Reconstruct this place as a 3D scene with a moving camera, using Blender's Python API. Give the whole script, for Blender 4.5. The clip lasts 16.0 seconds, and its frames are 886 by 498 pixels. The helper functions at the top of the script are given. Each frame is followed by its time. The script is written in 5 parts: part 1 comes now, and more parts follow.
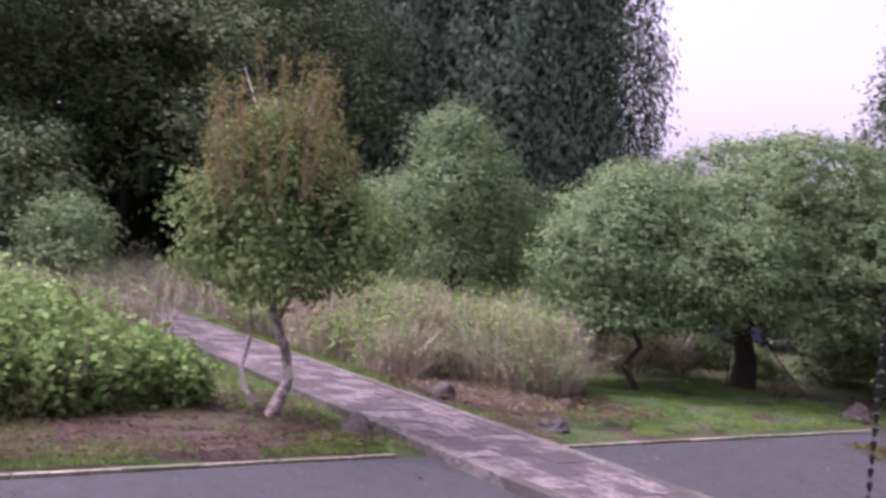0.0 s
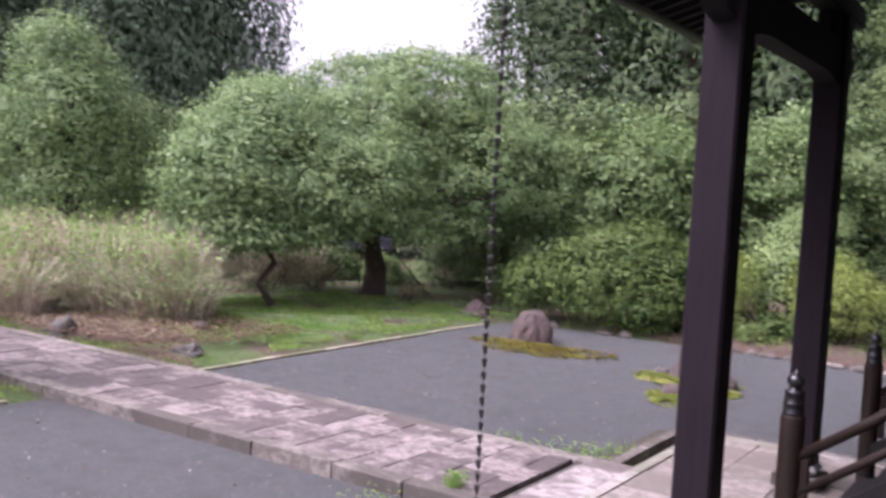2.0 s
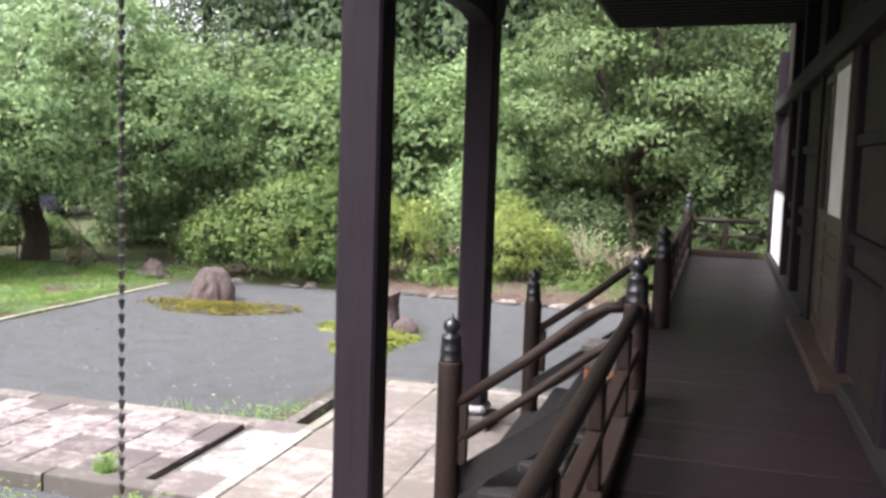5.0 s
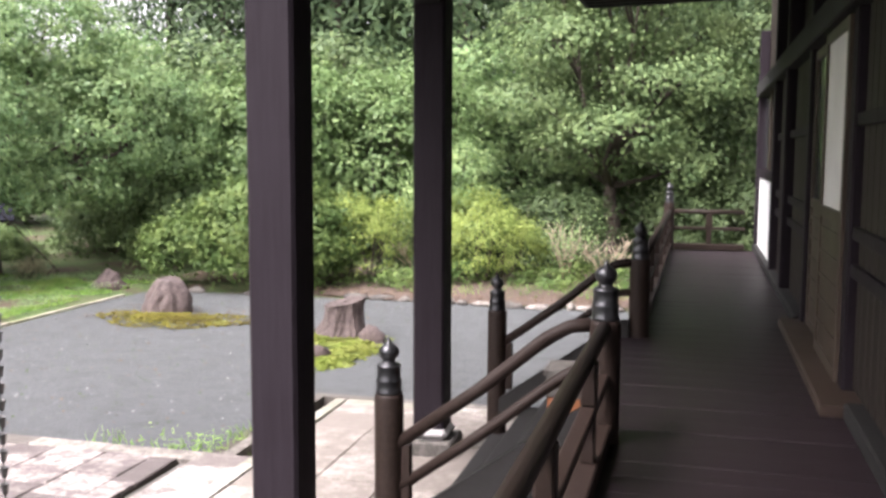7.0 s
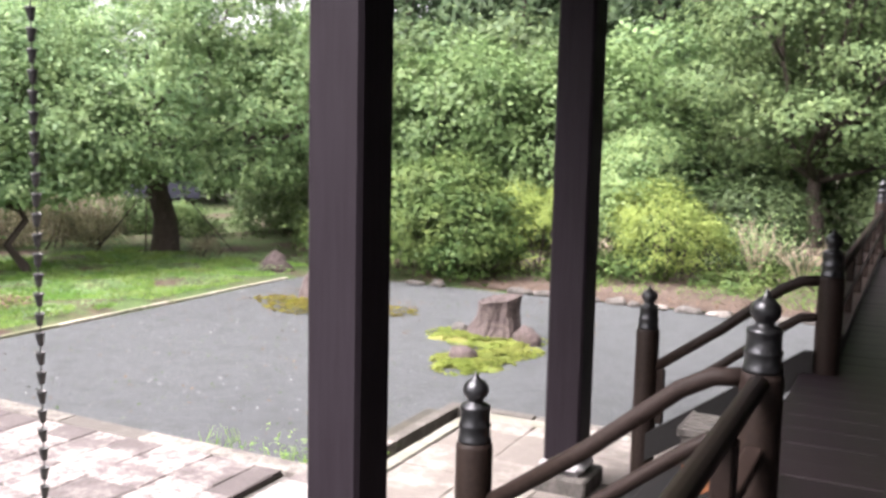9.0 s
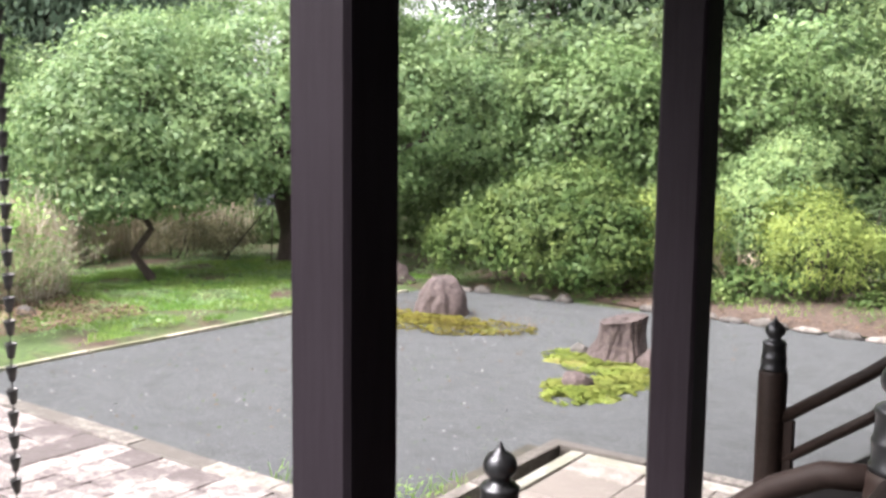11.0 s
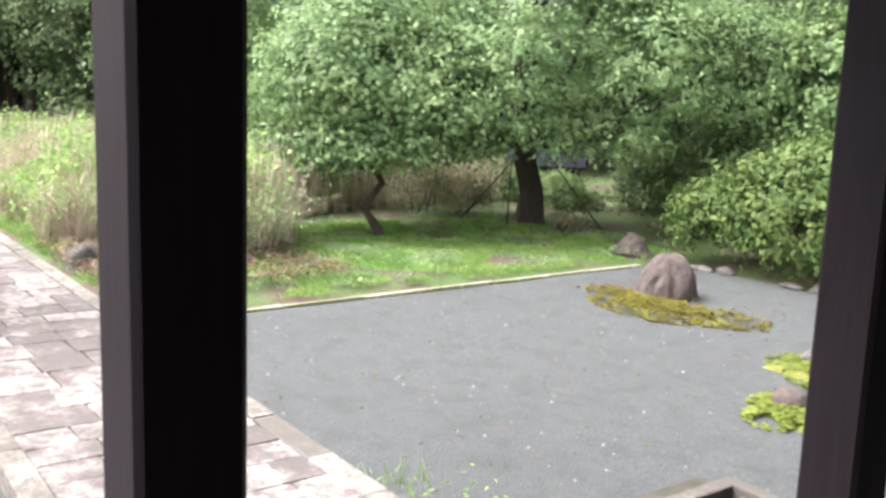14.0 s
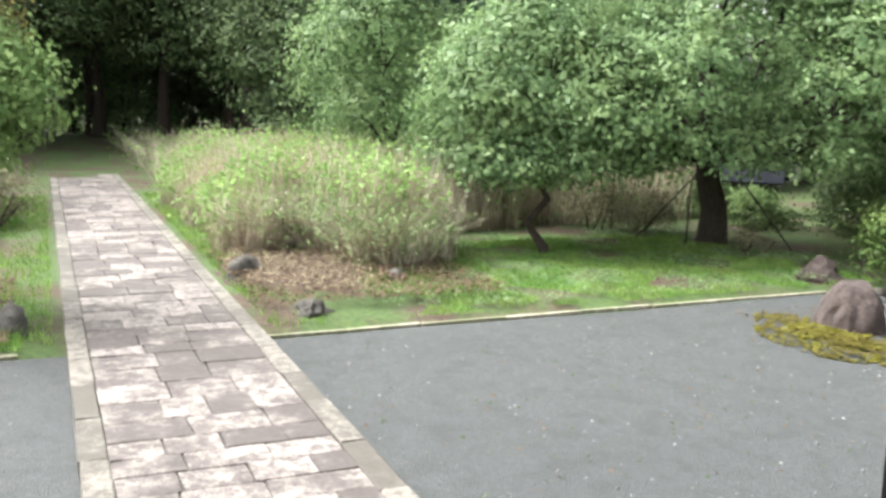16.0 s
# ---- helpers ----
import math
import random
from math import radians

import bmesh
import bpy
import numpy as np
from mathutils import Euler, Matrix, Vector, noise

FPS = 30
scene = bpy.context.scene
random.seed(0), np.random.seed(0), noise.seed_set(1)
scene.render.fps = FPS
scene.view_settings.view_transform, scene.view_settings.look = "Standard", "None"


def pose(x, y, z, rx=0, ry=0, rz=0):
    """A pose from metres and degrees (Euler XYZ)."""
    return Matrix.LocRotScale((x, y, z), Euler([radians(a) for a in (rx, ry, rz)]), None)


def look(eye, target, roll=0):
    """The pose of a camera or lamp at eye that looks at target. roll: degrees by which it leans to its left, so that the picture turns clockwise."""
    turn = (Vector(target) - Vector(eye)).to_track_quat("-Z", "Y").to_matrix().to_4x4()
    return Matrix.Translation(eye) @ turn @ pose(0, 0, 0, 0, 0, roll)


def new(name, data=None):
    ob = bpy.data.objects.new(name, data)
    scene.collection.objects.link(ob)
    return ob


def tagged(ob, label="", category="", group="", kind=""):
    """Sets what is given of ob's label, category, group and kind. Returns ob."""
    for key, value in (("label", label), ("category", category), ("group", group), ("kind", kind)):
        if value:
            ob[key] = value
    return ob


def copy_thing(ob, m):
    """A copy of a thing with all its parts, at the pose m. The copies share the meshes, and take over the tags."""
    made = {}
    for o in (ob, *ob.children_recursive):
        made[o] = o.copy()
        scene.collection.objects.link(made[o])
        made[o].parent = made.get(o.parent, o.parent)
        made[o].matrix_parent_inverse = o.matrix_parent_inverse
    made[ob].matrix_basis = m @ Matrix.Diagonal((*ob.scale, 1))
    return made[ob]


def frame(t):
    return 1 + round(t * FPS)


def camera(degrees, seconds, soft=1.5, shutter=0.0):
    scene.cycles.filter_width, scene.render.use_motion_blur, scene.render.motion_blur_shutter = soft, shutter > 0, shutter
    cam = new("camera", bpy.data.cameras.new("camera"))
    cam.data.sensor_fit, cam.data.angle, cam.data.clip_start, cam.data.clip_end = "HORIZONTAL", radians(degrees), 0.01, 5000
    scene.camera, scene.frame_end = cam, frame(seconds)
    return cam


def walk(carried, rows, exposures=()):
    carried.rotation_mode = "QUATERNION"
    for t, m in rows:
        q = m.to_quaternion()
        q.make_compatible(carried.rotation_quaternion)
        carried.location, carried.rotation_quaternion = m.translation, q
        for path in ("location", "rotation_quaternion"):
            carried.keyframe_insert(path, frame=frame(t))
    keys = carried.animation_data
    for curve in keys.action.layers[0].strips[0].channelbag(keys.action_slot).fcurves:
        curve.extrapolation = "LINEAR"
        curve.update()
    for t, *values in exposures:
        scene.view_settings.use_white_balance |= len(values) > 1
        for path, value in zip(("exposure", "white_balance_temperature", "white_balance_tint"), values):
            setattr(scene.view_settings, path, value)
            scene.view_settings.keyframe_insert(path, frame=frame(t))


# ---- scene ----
# Ground level (the gravel court) is z = 0. The veranda runs along +Y, the garden lies towards -X.
FLOOR = 0.86          # veranda floor
PLAT = 0.14           # stone platform at the foot of the stairs
PATH = 0.12           # paved path

cam = camera(50.6, 16.0, soft=2.9, shutter=0.4)
walk(cam, [
    (0, pose(0.351, -5.740, 2.403, 89.85, -5.53, 56.17)),
    (0.5, pose(0.284, -5.694, 2.422, 89.10, -5.28, 51.06)),
    (1, pose(0.256, -5.656, 2.399, 88.61, -4.42, 45.24)),
    (1.5, pose(0.291, -5.581, 2.394, 87.86, -3.60, 39.15)),
    (2, pose(0.248, -5.503, 2.370, 86.56, -3.20, 34.06)),
    (2.5, pose(0.216, -5.443, 2.357, 85.46, -2.78, 29.83)),
    (3, pose(0.190, -5.394, 2.349, 84.73, -2.36, 25.75)),
    (3.5, pose(0.187, -5.334, 2.339, 84.07, -2.03, 21.42)),
    (4, pose(0.238, -5.223, 2.333, 84.53, -2.17, 18.86)),
    (4.5, pose(0.295, -5.080, 2.344, 84.48, -2.63, 16.57)),
    (7, pose(0.336, -4.078, 2.341, 84.17, -0.22, 14.70)),
    (7.5, pose(0.337, -3.799, 2.336, 84.46, -0.06, 15.88)),
    (8, pose(0.350, -3.575, 2.333, 84.13, -0.14, 18.77)),
    (8.5, pose(0.379, -3.298, 2.337, 83.49, -0.87, 22.74)),
    (11, pose(0.330, -2.101, 2.296, 83.57, -0.68, 35.87)),
    (11.5, pose(0.294, -1.823, 2.284, 83.19, -1.12, 37.61)),
    (12, pose(0.358, -1.656, 2.337, 83.31, -1.43, 43.56)),
    (12.5, pose(0.353, -1.453, 2.349, 83.14, -1.24, 45.09)),
    (13, pose(0.312, -1.201, 2.319, 82.60, -1.76, 47.38)),
    (13.5, pose(0.315, -0.961, 2.310, 82.60, -0.96, 50.73)),
    (14, pose(0.326, -0.726, 2.365, 80.38, -2.05, 53.97)),
    (14.5, pose(0.313, -0.501, 2.334, 81.37, -1.53, 55.62)),
    (15, pose(0.297, -0.274, 2.334, 80.80, -1.03, 58.14)),
    (15.5, pose(0.301, -0.028, 2.324, 80.38, -2.44, 64.25)),
    (16, pose(0.321, 0.166, 2.349, 80.92, -1.16, 67.06)),
], exposures=[(0.0, 1.2, 6000, 53), (1.0, 1.3, 6000, 46), (2.0, 1.66, 6150, 35), (3.0, 2.0, 6250, 24), (4.5, 2.3, 6350, 17),
              (7.0, 2.5, 6500, 18), (8.5, 2.62, 6500, 18), (11.0, 2.5, 6500, 15), (12.2, 2.5, 6500, 14), (13.0, 2.35, 6500, 12), (14.0, 2.58, 6500, 11), (15.0, 2.64, 6500, 11), (15.5, 2.44, 6500, 8), (16.0, 2.3, 6500, 5)])

# ---- sky and sun: a bright overcast afternoon ----
SUN_EL, SUN_AZ = 56.0, 138.0
world = bpy.data.worlds.new("overcast_sky")
scene.world = world
world.use_nodes = True
wn, wl = world.node_tree.nodes, world.node_tree.links
wn.clear()
sky = wn.new("ShaderNodeTexSky")
sky.sky_type = 'NISHITA'
sky.sun_disc = False
sky.sun_elevation = radians(SUN_EL)
sky.sun_rotation = radians(360 - SUN_AZ)
sky.dust_density = 6.0
hsv = wn.new("ShaderNodeHueSaturation")
hsv.inputs["Saturation"].default_value = 0.12
back = wn.new("ShaderNodeBackground")
back.inputs["Strength"].default_value = 0.15
wo = wn.new("ShaderNodeOutputWorld")
wl.new(sky.outputs[0], hsv.inputs["Color"])
wl.new(hsv.outputs[0], back.inputs["Color"])
wl.new(back.outputs[0], wo.inputs["Surface"])

sun = new("sun", bpy.data.lights.new("sun", "SUN"))
sun.data.energy, sun.data.angle, sun.data.color = 1.3, radians(35), (1.0, 0.97, 0.92)
az, el = radians(SUN_AZ), radians(SUN_EL)
sun.matrix_world = look((-40 * math.sin(az) * math.cos(el), 40 * math.cos(az) * math.cos(el), 40 * math.sin(el)), (0, 0, 0))


# ---- materials ----
class Nodes:
    """A small helper to wire a principled material."""

    def __init__(self, name, rough=0.7, metal=0.0, spec=0.5):
        self.mat = bpy.data.materials.new(name)
        self.mat.use_nodes = True
        self.t = self.mat.node_tree
        self.b = self.t.nodes["Principled BSDF"]
        self.b.inputs["Roughness"].default_value = rough
        self.b.inputs["Metallic"].default_value = metal
        self.b.inputs["Specular IOR Level"].default_value = spec
        self.co = self.t.nodes.new("ShaderNodeTexCoord").outputs["Object"]

    def node(self, kind, **values):
        n = self.t.nodes.new(kind)
        for k, v in values.items():
            n.inputs[k].default_value = v
        return n

    def link(self, a, b):
        self.t.links.new(a, b)
        return self

    def world_co(self):
        self.co = self.t.nodes.new("ShaderNodeNewGeometry").outputs["Position"]
        return self

    def stretch(self, sx, sy, sz):
        m = self.node("ShaderNodeMapping", Scale=(sx, sy, sz))
        self.link(self.co, m.inputs["Vector"])
        return m.outputs[0]

    def noise(self, scale, detail=5.0, rough=0.55, vec=None):
        n = self.node("ShaderNodeTexNoise", Scale=scale, Detail=detail, Roughness=rough)
        self.link(vec or self.co, n.inputs["Vector"])
        return n.outputs["Fac"]

    def ramp(self, fac, stops):
        r = self.t.nodes.new("ShaderNodeValToRGB")
        e = r.color_ramp.elements
        while len(e) < len(stops):
            e.new(0.5)
        for i, (at, c) in enumerate(stops):
            e[i].position = at
            e[i].color = (*c, 1) if len(c) == 3 else c
        self.link(fac, r.inputs[0])
        return r.outputs[0]

    def mix(self, fac, a, b, mode='MIX'):
        m = self.t.nodes.new("ShaderNodeMix")
        m.data_type, m.blend_type = 'RGBA', mode
        for sock, v in ((m.inputs[0], fac), (m.inputs[6], a), (m.inputs[7], b)):
            if isinstance(v, (int, float)):
                sock.default_value = v
            elif isinstance(v, tuple):
                sock.default_value = (*v, 1)
            else:
                self.link(v, sock)
        return m.outputs[2]

    def colour(self, c):
        if isinstance(c, tuple):
            self.b.inputs["Base Color"].default_value = (*c, 1)
        else:
            self.link(c, self.b.inputs["Base Color"])
        return self

    def bump(self, fac, strength=0.4, dist=0.01):
        n = self.node("ShaderNodeBump", Strength=strength, Distance=dist)
        self.link(fac, n.inputs["Height"])
        self.link(n.outputs[0], self.b.inputs["Normal"])
        return self

    def rough(self, fac, lo, hi):
        m = self.node("ShaderNodeMapRange")
        m.inputs["To Min"].default_value, m.inputs["To Max"].default_value = lo, hi
        self.link(fac, m.inputs["Value"])
        self.link(m.outputs[0], self.b.inputs["Roughness"])
        return self

    def island(self):
        return self.t.nodes.new("ShaderNodeNewGeometry").outputs["Random Per Island"]

    def rand(self):
        return self.t.nodes.new("ShaderNodeObjectInfo").outputs["Random"]


def leaf_mat(name, dark, mid, light, trans=0.4, gloss=0.58, tint=None, tint_scale=1.6, spec=0.1):
    """Foliage: each leaf takes its own tone, with broad drifts of colour and painted shade gaps through the crown."""
    n = Nodes(name, rough=gloss, spec=spec).world_co()
    c = n.ramp(n.island(), [(-0.0, dark), (0.25, mid), (1.0, mid)])
    big = n.noise(tint_scale, 3.0)
    c = n.mix(n.ramp(big, [(0.35, (0, 0, 0)), (0.68, (1, 1, 1))]), c, tint or light)
    c2 = n.mix(0.3, c, n.ramp(n.island(), [(0.0, dark), (0.5, mid), (1.0, light)]))
    # small dark patches imitate the shade in gaps between leaf clumps
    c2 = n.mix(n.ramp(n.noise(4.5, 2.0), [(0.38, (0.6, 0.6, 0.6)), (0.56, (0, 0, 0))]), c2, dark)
    n.colour(c2)
    tr = n.t.nodes.new("ShaderNodeBsdfTranslucent")
    n.link(c2, tr.inputs[0])
    ms = n.t.nodes.new("ShaderNodeMixShader")
    ms.inputs[0].default_value = trans
    n.link(n.b.outputs[0], ms.inputs[1])
    n.link(tr.outputs[0], ms.inputs[2])
    n.link(ms.outputs[0], n.t.nodes["Material Output"].inputs["Surface"])
    return n.mat


def wood_mat(name, dark, light, rough_lo=0.35, rough_hi=0.6, grain=(14, 14, 0.8), wear=None, spec=0.3):
    n = Nodes(name, spec=spec)
    v = n.stretch(*grain)
    g = n.noise(3.0, 6.0, 0.65, v)
    c = n.ramp(g, [(0.3, dark), (0.75, light)])
    blot = n.noise(1.6, 4.0)
    c = n.mix(n.ramp(blot, [(0.4, (0, 0, 0)), (0.8, (0.6, 0.6, 0.6))]), c, wear or light)
    c = n.mix(0.25, c, n.ramp(n.rand(), [(0.0, dark), (1.0, light)]))
    return n.colour(c).rough(blot, rough_lo, rough_hi).bump(g, 0.35, 0.004).mat


M_POST = wood_mat("aged_black_timber", (0.010, 0.007, 0.009), (0.019, 0.015, 0.019), 0.5, 0.7, spec=0.07)
M_RAIL = wood_mat("dark_brown_rail_timber", (0.008, 0.005, 0.004), (0.023, 0.015, 0.012), 0.48, 0.68, (14, 14, 14), (0.026, 0.017, 0.016), spec=0.12)
M_BEAM = wood_mat("soot_dark_beam_timber", (0.006, 0.005, 0.005), (0.011, 0.010, 0.010), 0.75, 0.9, (8, 1, 8))
M_DECK = wood_mat("worn_dark_deck_boards", (0.007, 0.004, 0.006), (0.018, 0.012, 0.015), 0.36, 0.55, (1.0, 14, 14), (0.027, 0.017, 0.020))
M_WALLWOOD = wood_mat("dark_wall_boards", (0.012, 0.009, 0.009), (0.029, 0.023, 0.019), 0.55, 0.75, (12, 12, 0.8), spec=0.12)
M_ROOFDARK = wood_mat("blue_black_roofing_felt", (0.006, 0.007, 0.010), (0.016, 0.016, 0.022), 0.85, 0.95, (4, 4, 4), spec=0.05)
M_SILL = wood_mat("pale_worn_sill_timber", (0.022, 0.013, 0.010), (0.047, 0.031, 0.023), 0.45, 0.65, (12, 0.8, 12))
M_DOORWOOD = wood_mat("brown_door_timber", (0.024, 0.016, 0.011), (0.058, 0.041, 0.031), 0.45, 0.65, (12, 12, 0.8))

n = Nodes("blackened_metal_cap", rough=0.28, metal=0.8)
M_CAP = n.colour(n.ramp(n.noise(9), [(0.3, (0.02, 0.02, 0.022)), (0.8, (0.07, 0.07, 0.075))])).rough(n.noise(14), 0.2, 0.45).mat
n = Nodes("weathered_copper_chain", rough=0.45, metal=0.6)
M_CHAIN = n.colour(n.ramp(n.noise(20), [(0.3, (0.03, 0.03, 0.03)), (0.8, (0.09, 0.085, 0.085))])).mat
n = Nodes("white_plaster", rough=0.85)
M_PLASTER = n.colour(n.ramp(n.noise(1.2), [(0.3, (0.528, 0.528, 0.536)), (0.8, (0.640, 0.640, 0.632))])).bump(n.noise(40), 0.1, 0.003).mat
n = Nodes("shoji_paper", rough=0.8)
M_PAPER = n.colour(n.ramp(n.noise(2.5), [(0.3, (0.558, 0.549, 0.522)), (0.8, (0.675, 0.666, 0.639))])).mat
n = Nodes("dark_window_glass", rough=0.12, spec=0.6)
M_GLASS = n.colour((0.03, 0.032, 0.034)).mat

n = Nodes("dark_gravel", rough=0.85).world_co()
pebble = n.node("ShaderNodeTexVoronoi", Scale=70.0)
n.link(n.co, pebble.inputs["Vector"])
stone = n.ramp(pebble.outputs["Color"], [(0.1, (0.030, 0.033, 0.035)), (0.6, (0.048, 0.051, 0.054)), (0.95, (0.078, 0.080, 0.082))])
c = n.mix(n.ramp(n.noise(0.55, 4.0), [(0.35, (0, 0, 0)), (0.7, (0.5, 0.5, 0.5))]), stone, (0.037, 0.040, 0.043))
c = n.mix(n.ramp(n.noise(3.5, 6.0), [(0.48, (0, 0, 0)), (0.68, (0.6, 0.6, 0.6))]), c, (0.026, 0.028, 0.029))
M_GRAVEL = n.colour(c).bump(pebble.outputs["Distance"], 0.8, 0.012).mat

n = Nodes("garden_earth", rough=0.95).world_co()
fine, mid = n.noise(14, 6), n.noise(1.1, 5)
soil = n.ramp(fine, [(0.3, (0.027, 0.017, 0.012)), (0.55, (0.064, 0.039, 0.027)), (0.8, (0.103, 0.071, 0.049))])
turf = n.ramp(fine, [(0.3, (0.022, 0.041, 0.009)), (0.6, (0.049, 0.083, 0.017)), (0.85, (0.083, 0.113, 0.029))])
M_EARTH = n.colour(n.mix(n.ramp(mid, [(0.38, (0, 0, 0)), (0.54, (1, 1, 1))]), soil, turf)).bump(fine, 0.7, 0.03).mat
n = Nodes("mossy_turf", rough=0.95).world_co()
fine, mid = n.noise(16, 6), n.noise(1.3, 5)
turf = n.ramp(fine, [(0.3, (0.033, 0.073, 0.012)), (0.6, (0.073, 0.140, 0.024)), (0.85, (0.126, 0.186, 0.040))])
drift = n.noise(3.6, 5, 0.7)
brown = n.ramp(fine, [(0.3, (0.040, 0.030, 0.014)), (0.8, (0.120, 0.092, 0.048))])
c = n.mix(n.ramp(mid, [(0.46, (0, 0, 0)), (0.60, (1, 1, 1))]), turf, brown)
c = n.mix(n.ramp(drift, [(0.52, (0, 0, 0)), (0.66, (0.8, 0.8, 0.8))]), c, (0.030, 0.044, 0.012))
M_TURF = n.colour(c).bump(fine, 0.7, 0.03).mat
n = Nodes("leaf_litter_soil", rough=0.95).world_co()
fine = n.noise(20, 6)
M_SOIL = n.colour(n.ramp(fine, [(0.3, (0.024, 0.015, 0.012)), (0.55, (0.067, 0.043, 0.032)), (0.8, (0.124, 0.093, 0.069))])).bump(fine, 0.8, 0.03).mat
n = Nodes("bright_moss", rough=0.95).world_co()
fine = n.noise(22, 6)
M_MOSS = n.colour(n.mix(n.ramp(n.noise(2.2, 4), [(0.4, (0, 0, 0)), (0.65, (1, 1, 1))]), n.ramp(fine, [(0.3, (0.055, 0.085, 0.010)), (0.7, (0.130, 0.160, 0.026))]),
                  n.ramp(fine, [(0.3, (0.060, 0.055, 0.010)), (0.7, (0.170, 0.155, 0.030))]))).bump(fine, 0.9, 0.03).mat


def paver_mat(name, lo, hi, lichen):
    """Pinkish weathered stone with dark lichen that spreads differently over each slab."""
    n = Nodes(name, rough=0.8).world_co()
    tone = n.ramp(n.rand(), [(0.0, lo), (1.0, hi)])
    fine = n.noise(30, 6, 0.7)
    c = n.mix(0.3, tone, n.ramp(fine, [(0.3, (0.12, 0.10, 0.10)), (0.75, (0.5, 0.46, 0.44))]))
    patch = n.noise(2.6, 9, 0.78)
    shift = n.node("ShaderNodeMath")
    shift.operation = 'MULTIPLY_ADD'
    n.link(n.rand(), shift.inputs[0])
    shift.inputs[1].default_value = 0.30
    n.link(patch, shift.inputs[2])
    c = n.mix(n.ramp(shift.outputs[0], [(0.56, (0, 0, 0)), (0.74, (0.92, 0.92, 0.92))]), c, lichen)
    c = n.mix(n.ramp(n.noise(9, 6, 0.7), [(0.47, (0, 0, 0)), (0.60, (0.8, 0.8, 0.8))]), c, lichen)
    grit = n.noise(55, 4, 0.8)
    c = n.mix(n.ramp(n.mix(0.5, grit, patch), [(0.47, (0, 0, 0)), (0.57, (0.75, 0.75, 0.75))]), c, lichen)
    return n.colour(c).bump(fine, 0.6, 0.01).rough(patch, 0.65, 0.9).mat


M_PAVER = paver_mat("weathered_pink_paver", (0.214, 0.180, 0.170), (0.150, 0.123, 0.116), (0.054, 0.043, 0.042))
M_SLAB = paver_mat("pale_platform_slab", (0.196, 0.172, 0.150), (0.268, 0.240, 0.212), (0.118, 0.101, 0.089))
M_BRIDGE = paver_mat("lichen_white_bridge_slab", (0.30, 0.275, 0.27), (0.20, 0.17, 0.16), (0.085, 0.070, 0.066))
M_KERB = paver_mat("kerb_stone", (0.140, 0.123, 0.103), (0.108, 0.095, 0.080), (0.060, 0.052, 0.045))
M_KERBWHITE = paver_mat("pale_edging_stone", (0.275, 0.256, 0.240), (0.350, 0.330, 0.312), (0.140, 0.135, 0.105))
M_EDGE = paver_mat("yellowed_edging_stone", (0.36, 0.33, 0.26), (0.46, 0.43, 0.35), (0.15, 0.15, 0.09))
n = Nodes("rough_brown_rock", rough=0.85)
fine, mid = n.noise(18, 8, 0.7), n.noise(3.0, 5)
c = n.ramp(mid, [(0.3, (0.022, 0.013, 0.012)), (0.55, (0.048, 0.031, 0.029)), (0.8, (0.092, 0.066, 0.062))])
M_ROCK = n.colour(n.mix(0.5, c, n.ramp(fine, [(0.34, (0.010, 0.006, 0.006)), (0.72, (0.150, 0.112, 0.105))]))).bump(fine, 0.8, 0.03).mat
n = Nodes("grey_field_stone", rough=0.9)
fine = n.noise(14, 8, 0.7)
M_STONE = n.colour(n.ramp(fine, [(0.32, (0.026, 0.023, 0.021)), (0.72, (0.120, 0.108, 0.098))])).bump(fine, 0.8, 0.02).mat
n = Nodes("pale_plinth_stone", rough=0.8)
fine = n.noise(22, 7, 0.7)
M_PAD = n.colour(n.ramp(fine, [(0.3, (0.19, 0.18, 0.185)), (0.75, (0.33, 0.315, 0.32))])).bump(fine, 0.4, 0.008).mat
n = Nodes("dark_channel_mud", rough=0.7)
M_MUD = n.colour(n.ramp(n.noise(9), [(0.3, (0.02, 0.018, 0.013)), (0.8, (0.06, 0.05, 0.035))])).mat
n = Nodes("bark", rough=0.9)
v = n.stretch(9, 9, 2.2)
fine = n.noise(4, 7, 0.7, v)
M_BARK = n.colour(n.ramp(fine, [(0.3, (0.02, 0.014, 0.011)), (0.75, (0.085, 0.062, 0.05))])).bump(fine, 0.9, 0.03).mat
n = Nodes("lichen_pale_bark", rough=0.9)
fine = n.noise(6, 7, 0.7)
M_PALEBARK = n.colour(n.ramp(fine, [(0.34, (0.081, 0.057, 0.046)), (0.46, (0.26, 0.21, 0.19)), (0.60, (0.66, 0.62, 0.58))])).bump(fine, 0.7, 0.02).mat
n = Nodes("pale_dry_twig", rough=0.9).world_co()
M_TWIG = n.colour(n.ramp(n.island(), [(0.0, (0.13, 0.095, 0.07)), (0.5, (0.27, 0.21, 0.155)), (1.0, (0.42, 0.35, 0.27))])).mat
n = Nodes("dry_grass_stem", rough=0.9).world_co()
M_STRAW = n.colour(n.mix(n.ramp(n.noise(0.9, 3), [(0.4, (0, 0, 0)), (0.65, (0.673, 0.761, 0.805))]), n.ramp(n.island(), [(0.0, (0.202, 0.158, 0.111)), (0.45, (0.438, 0.373, 0.292)), (1.0, (0.707, 0.653, 0.554))]), (0.404, 0.317, 0.242))).mat

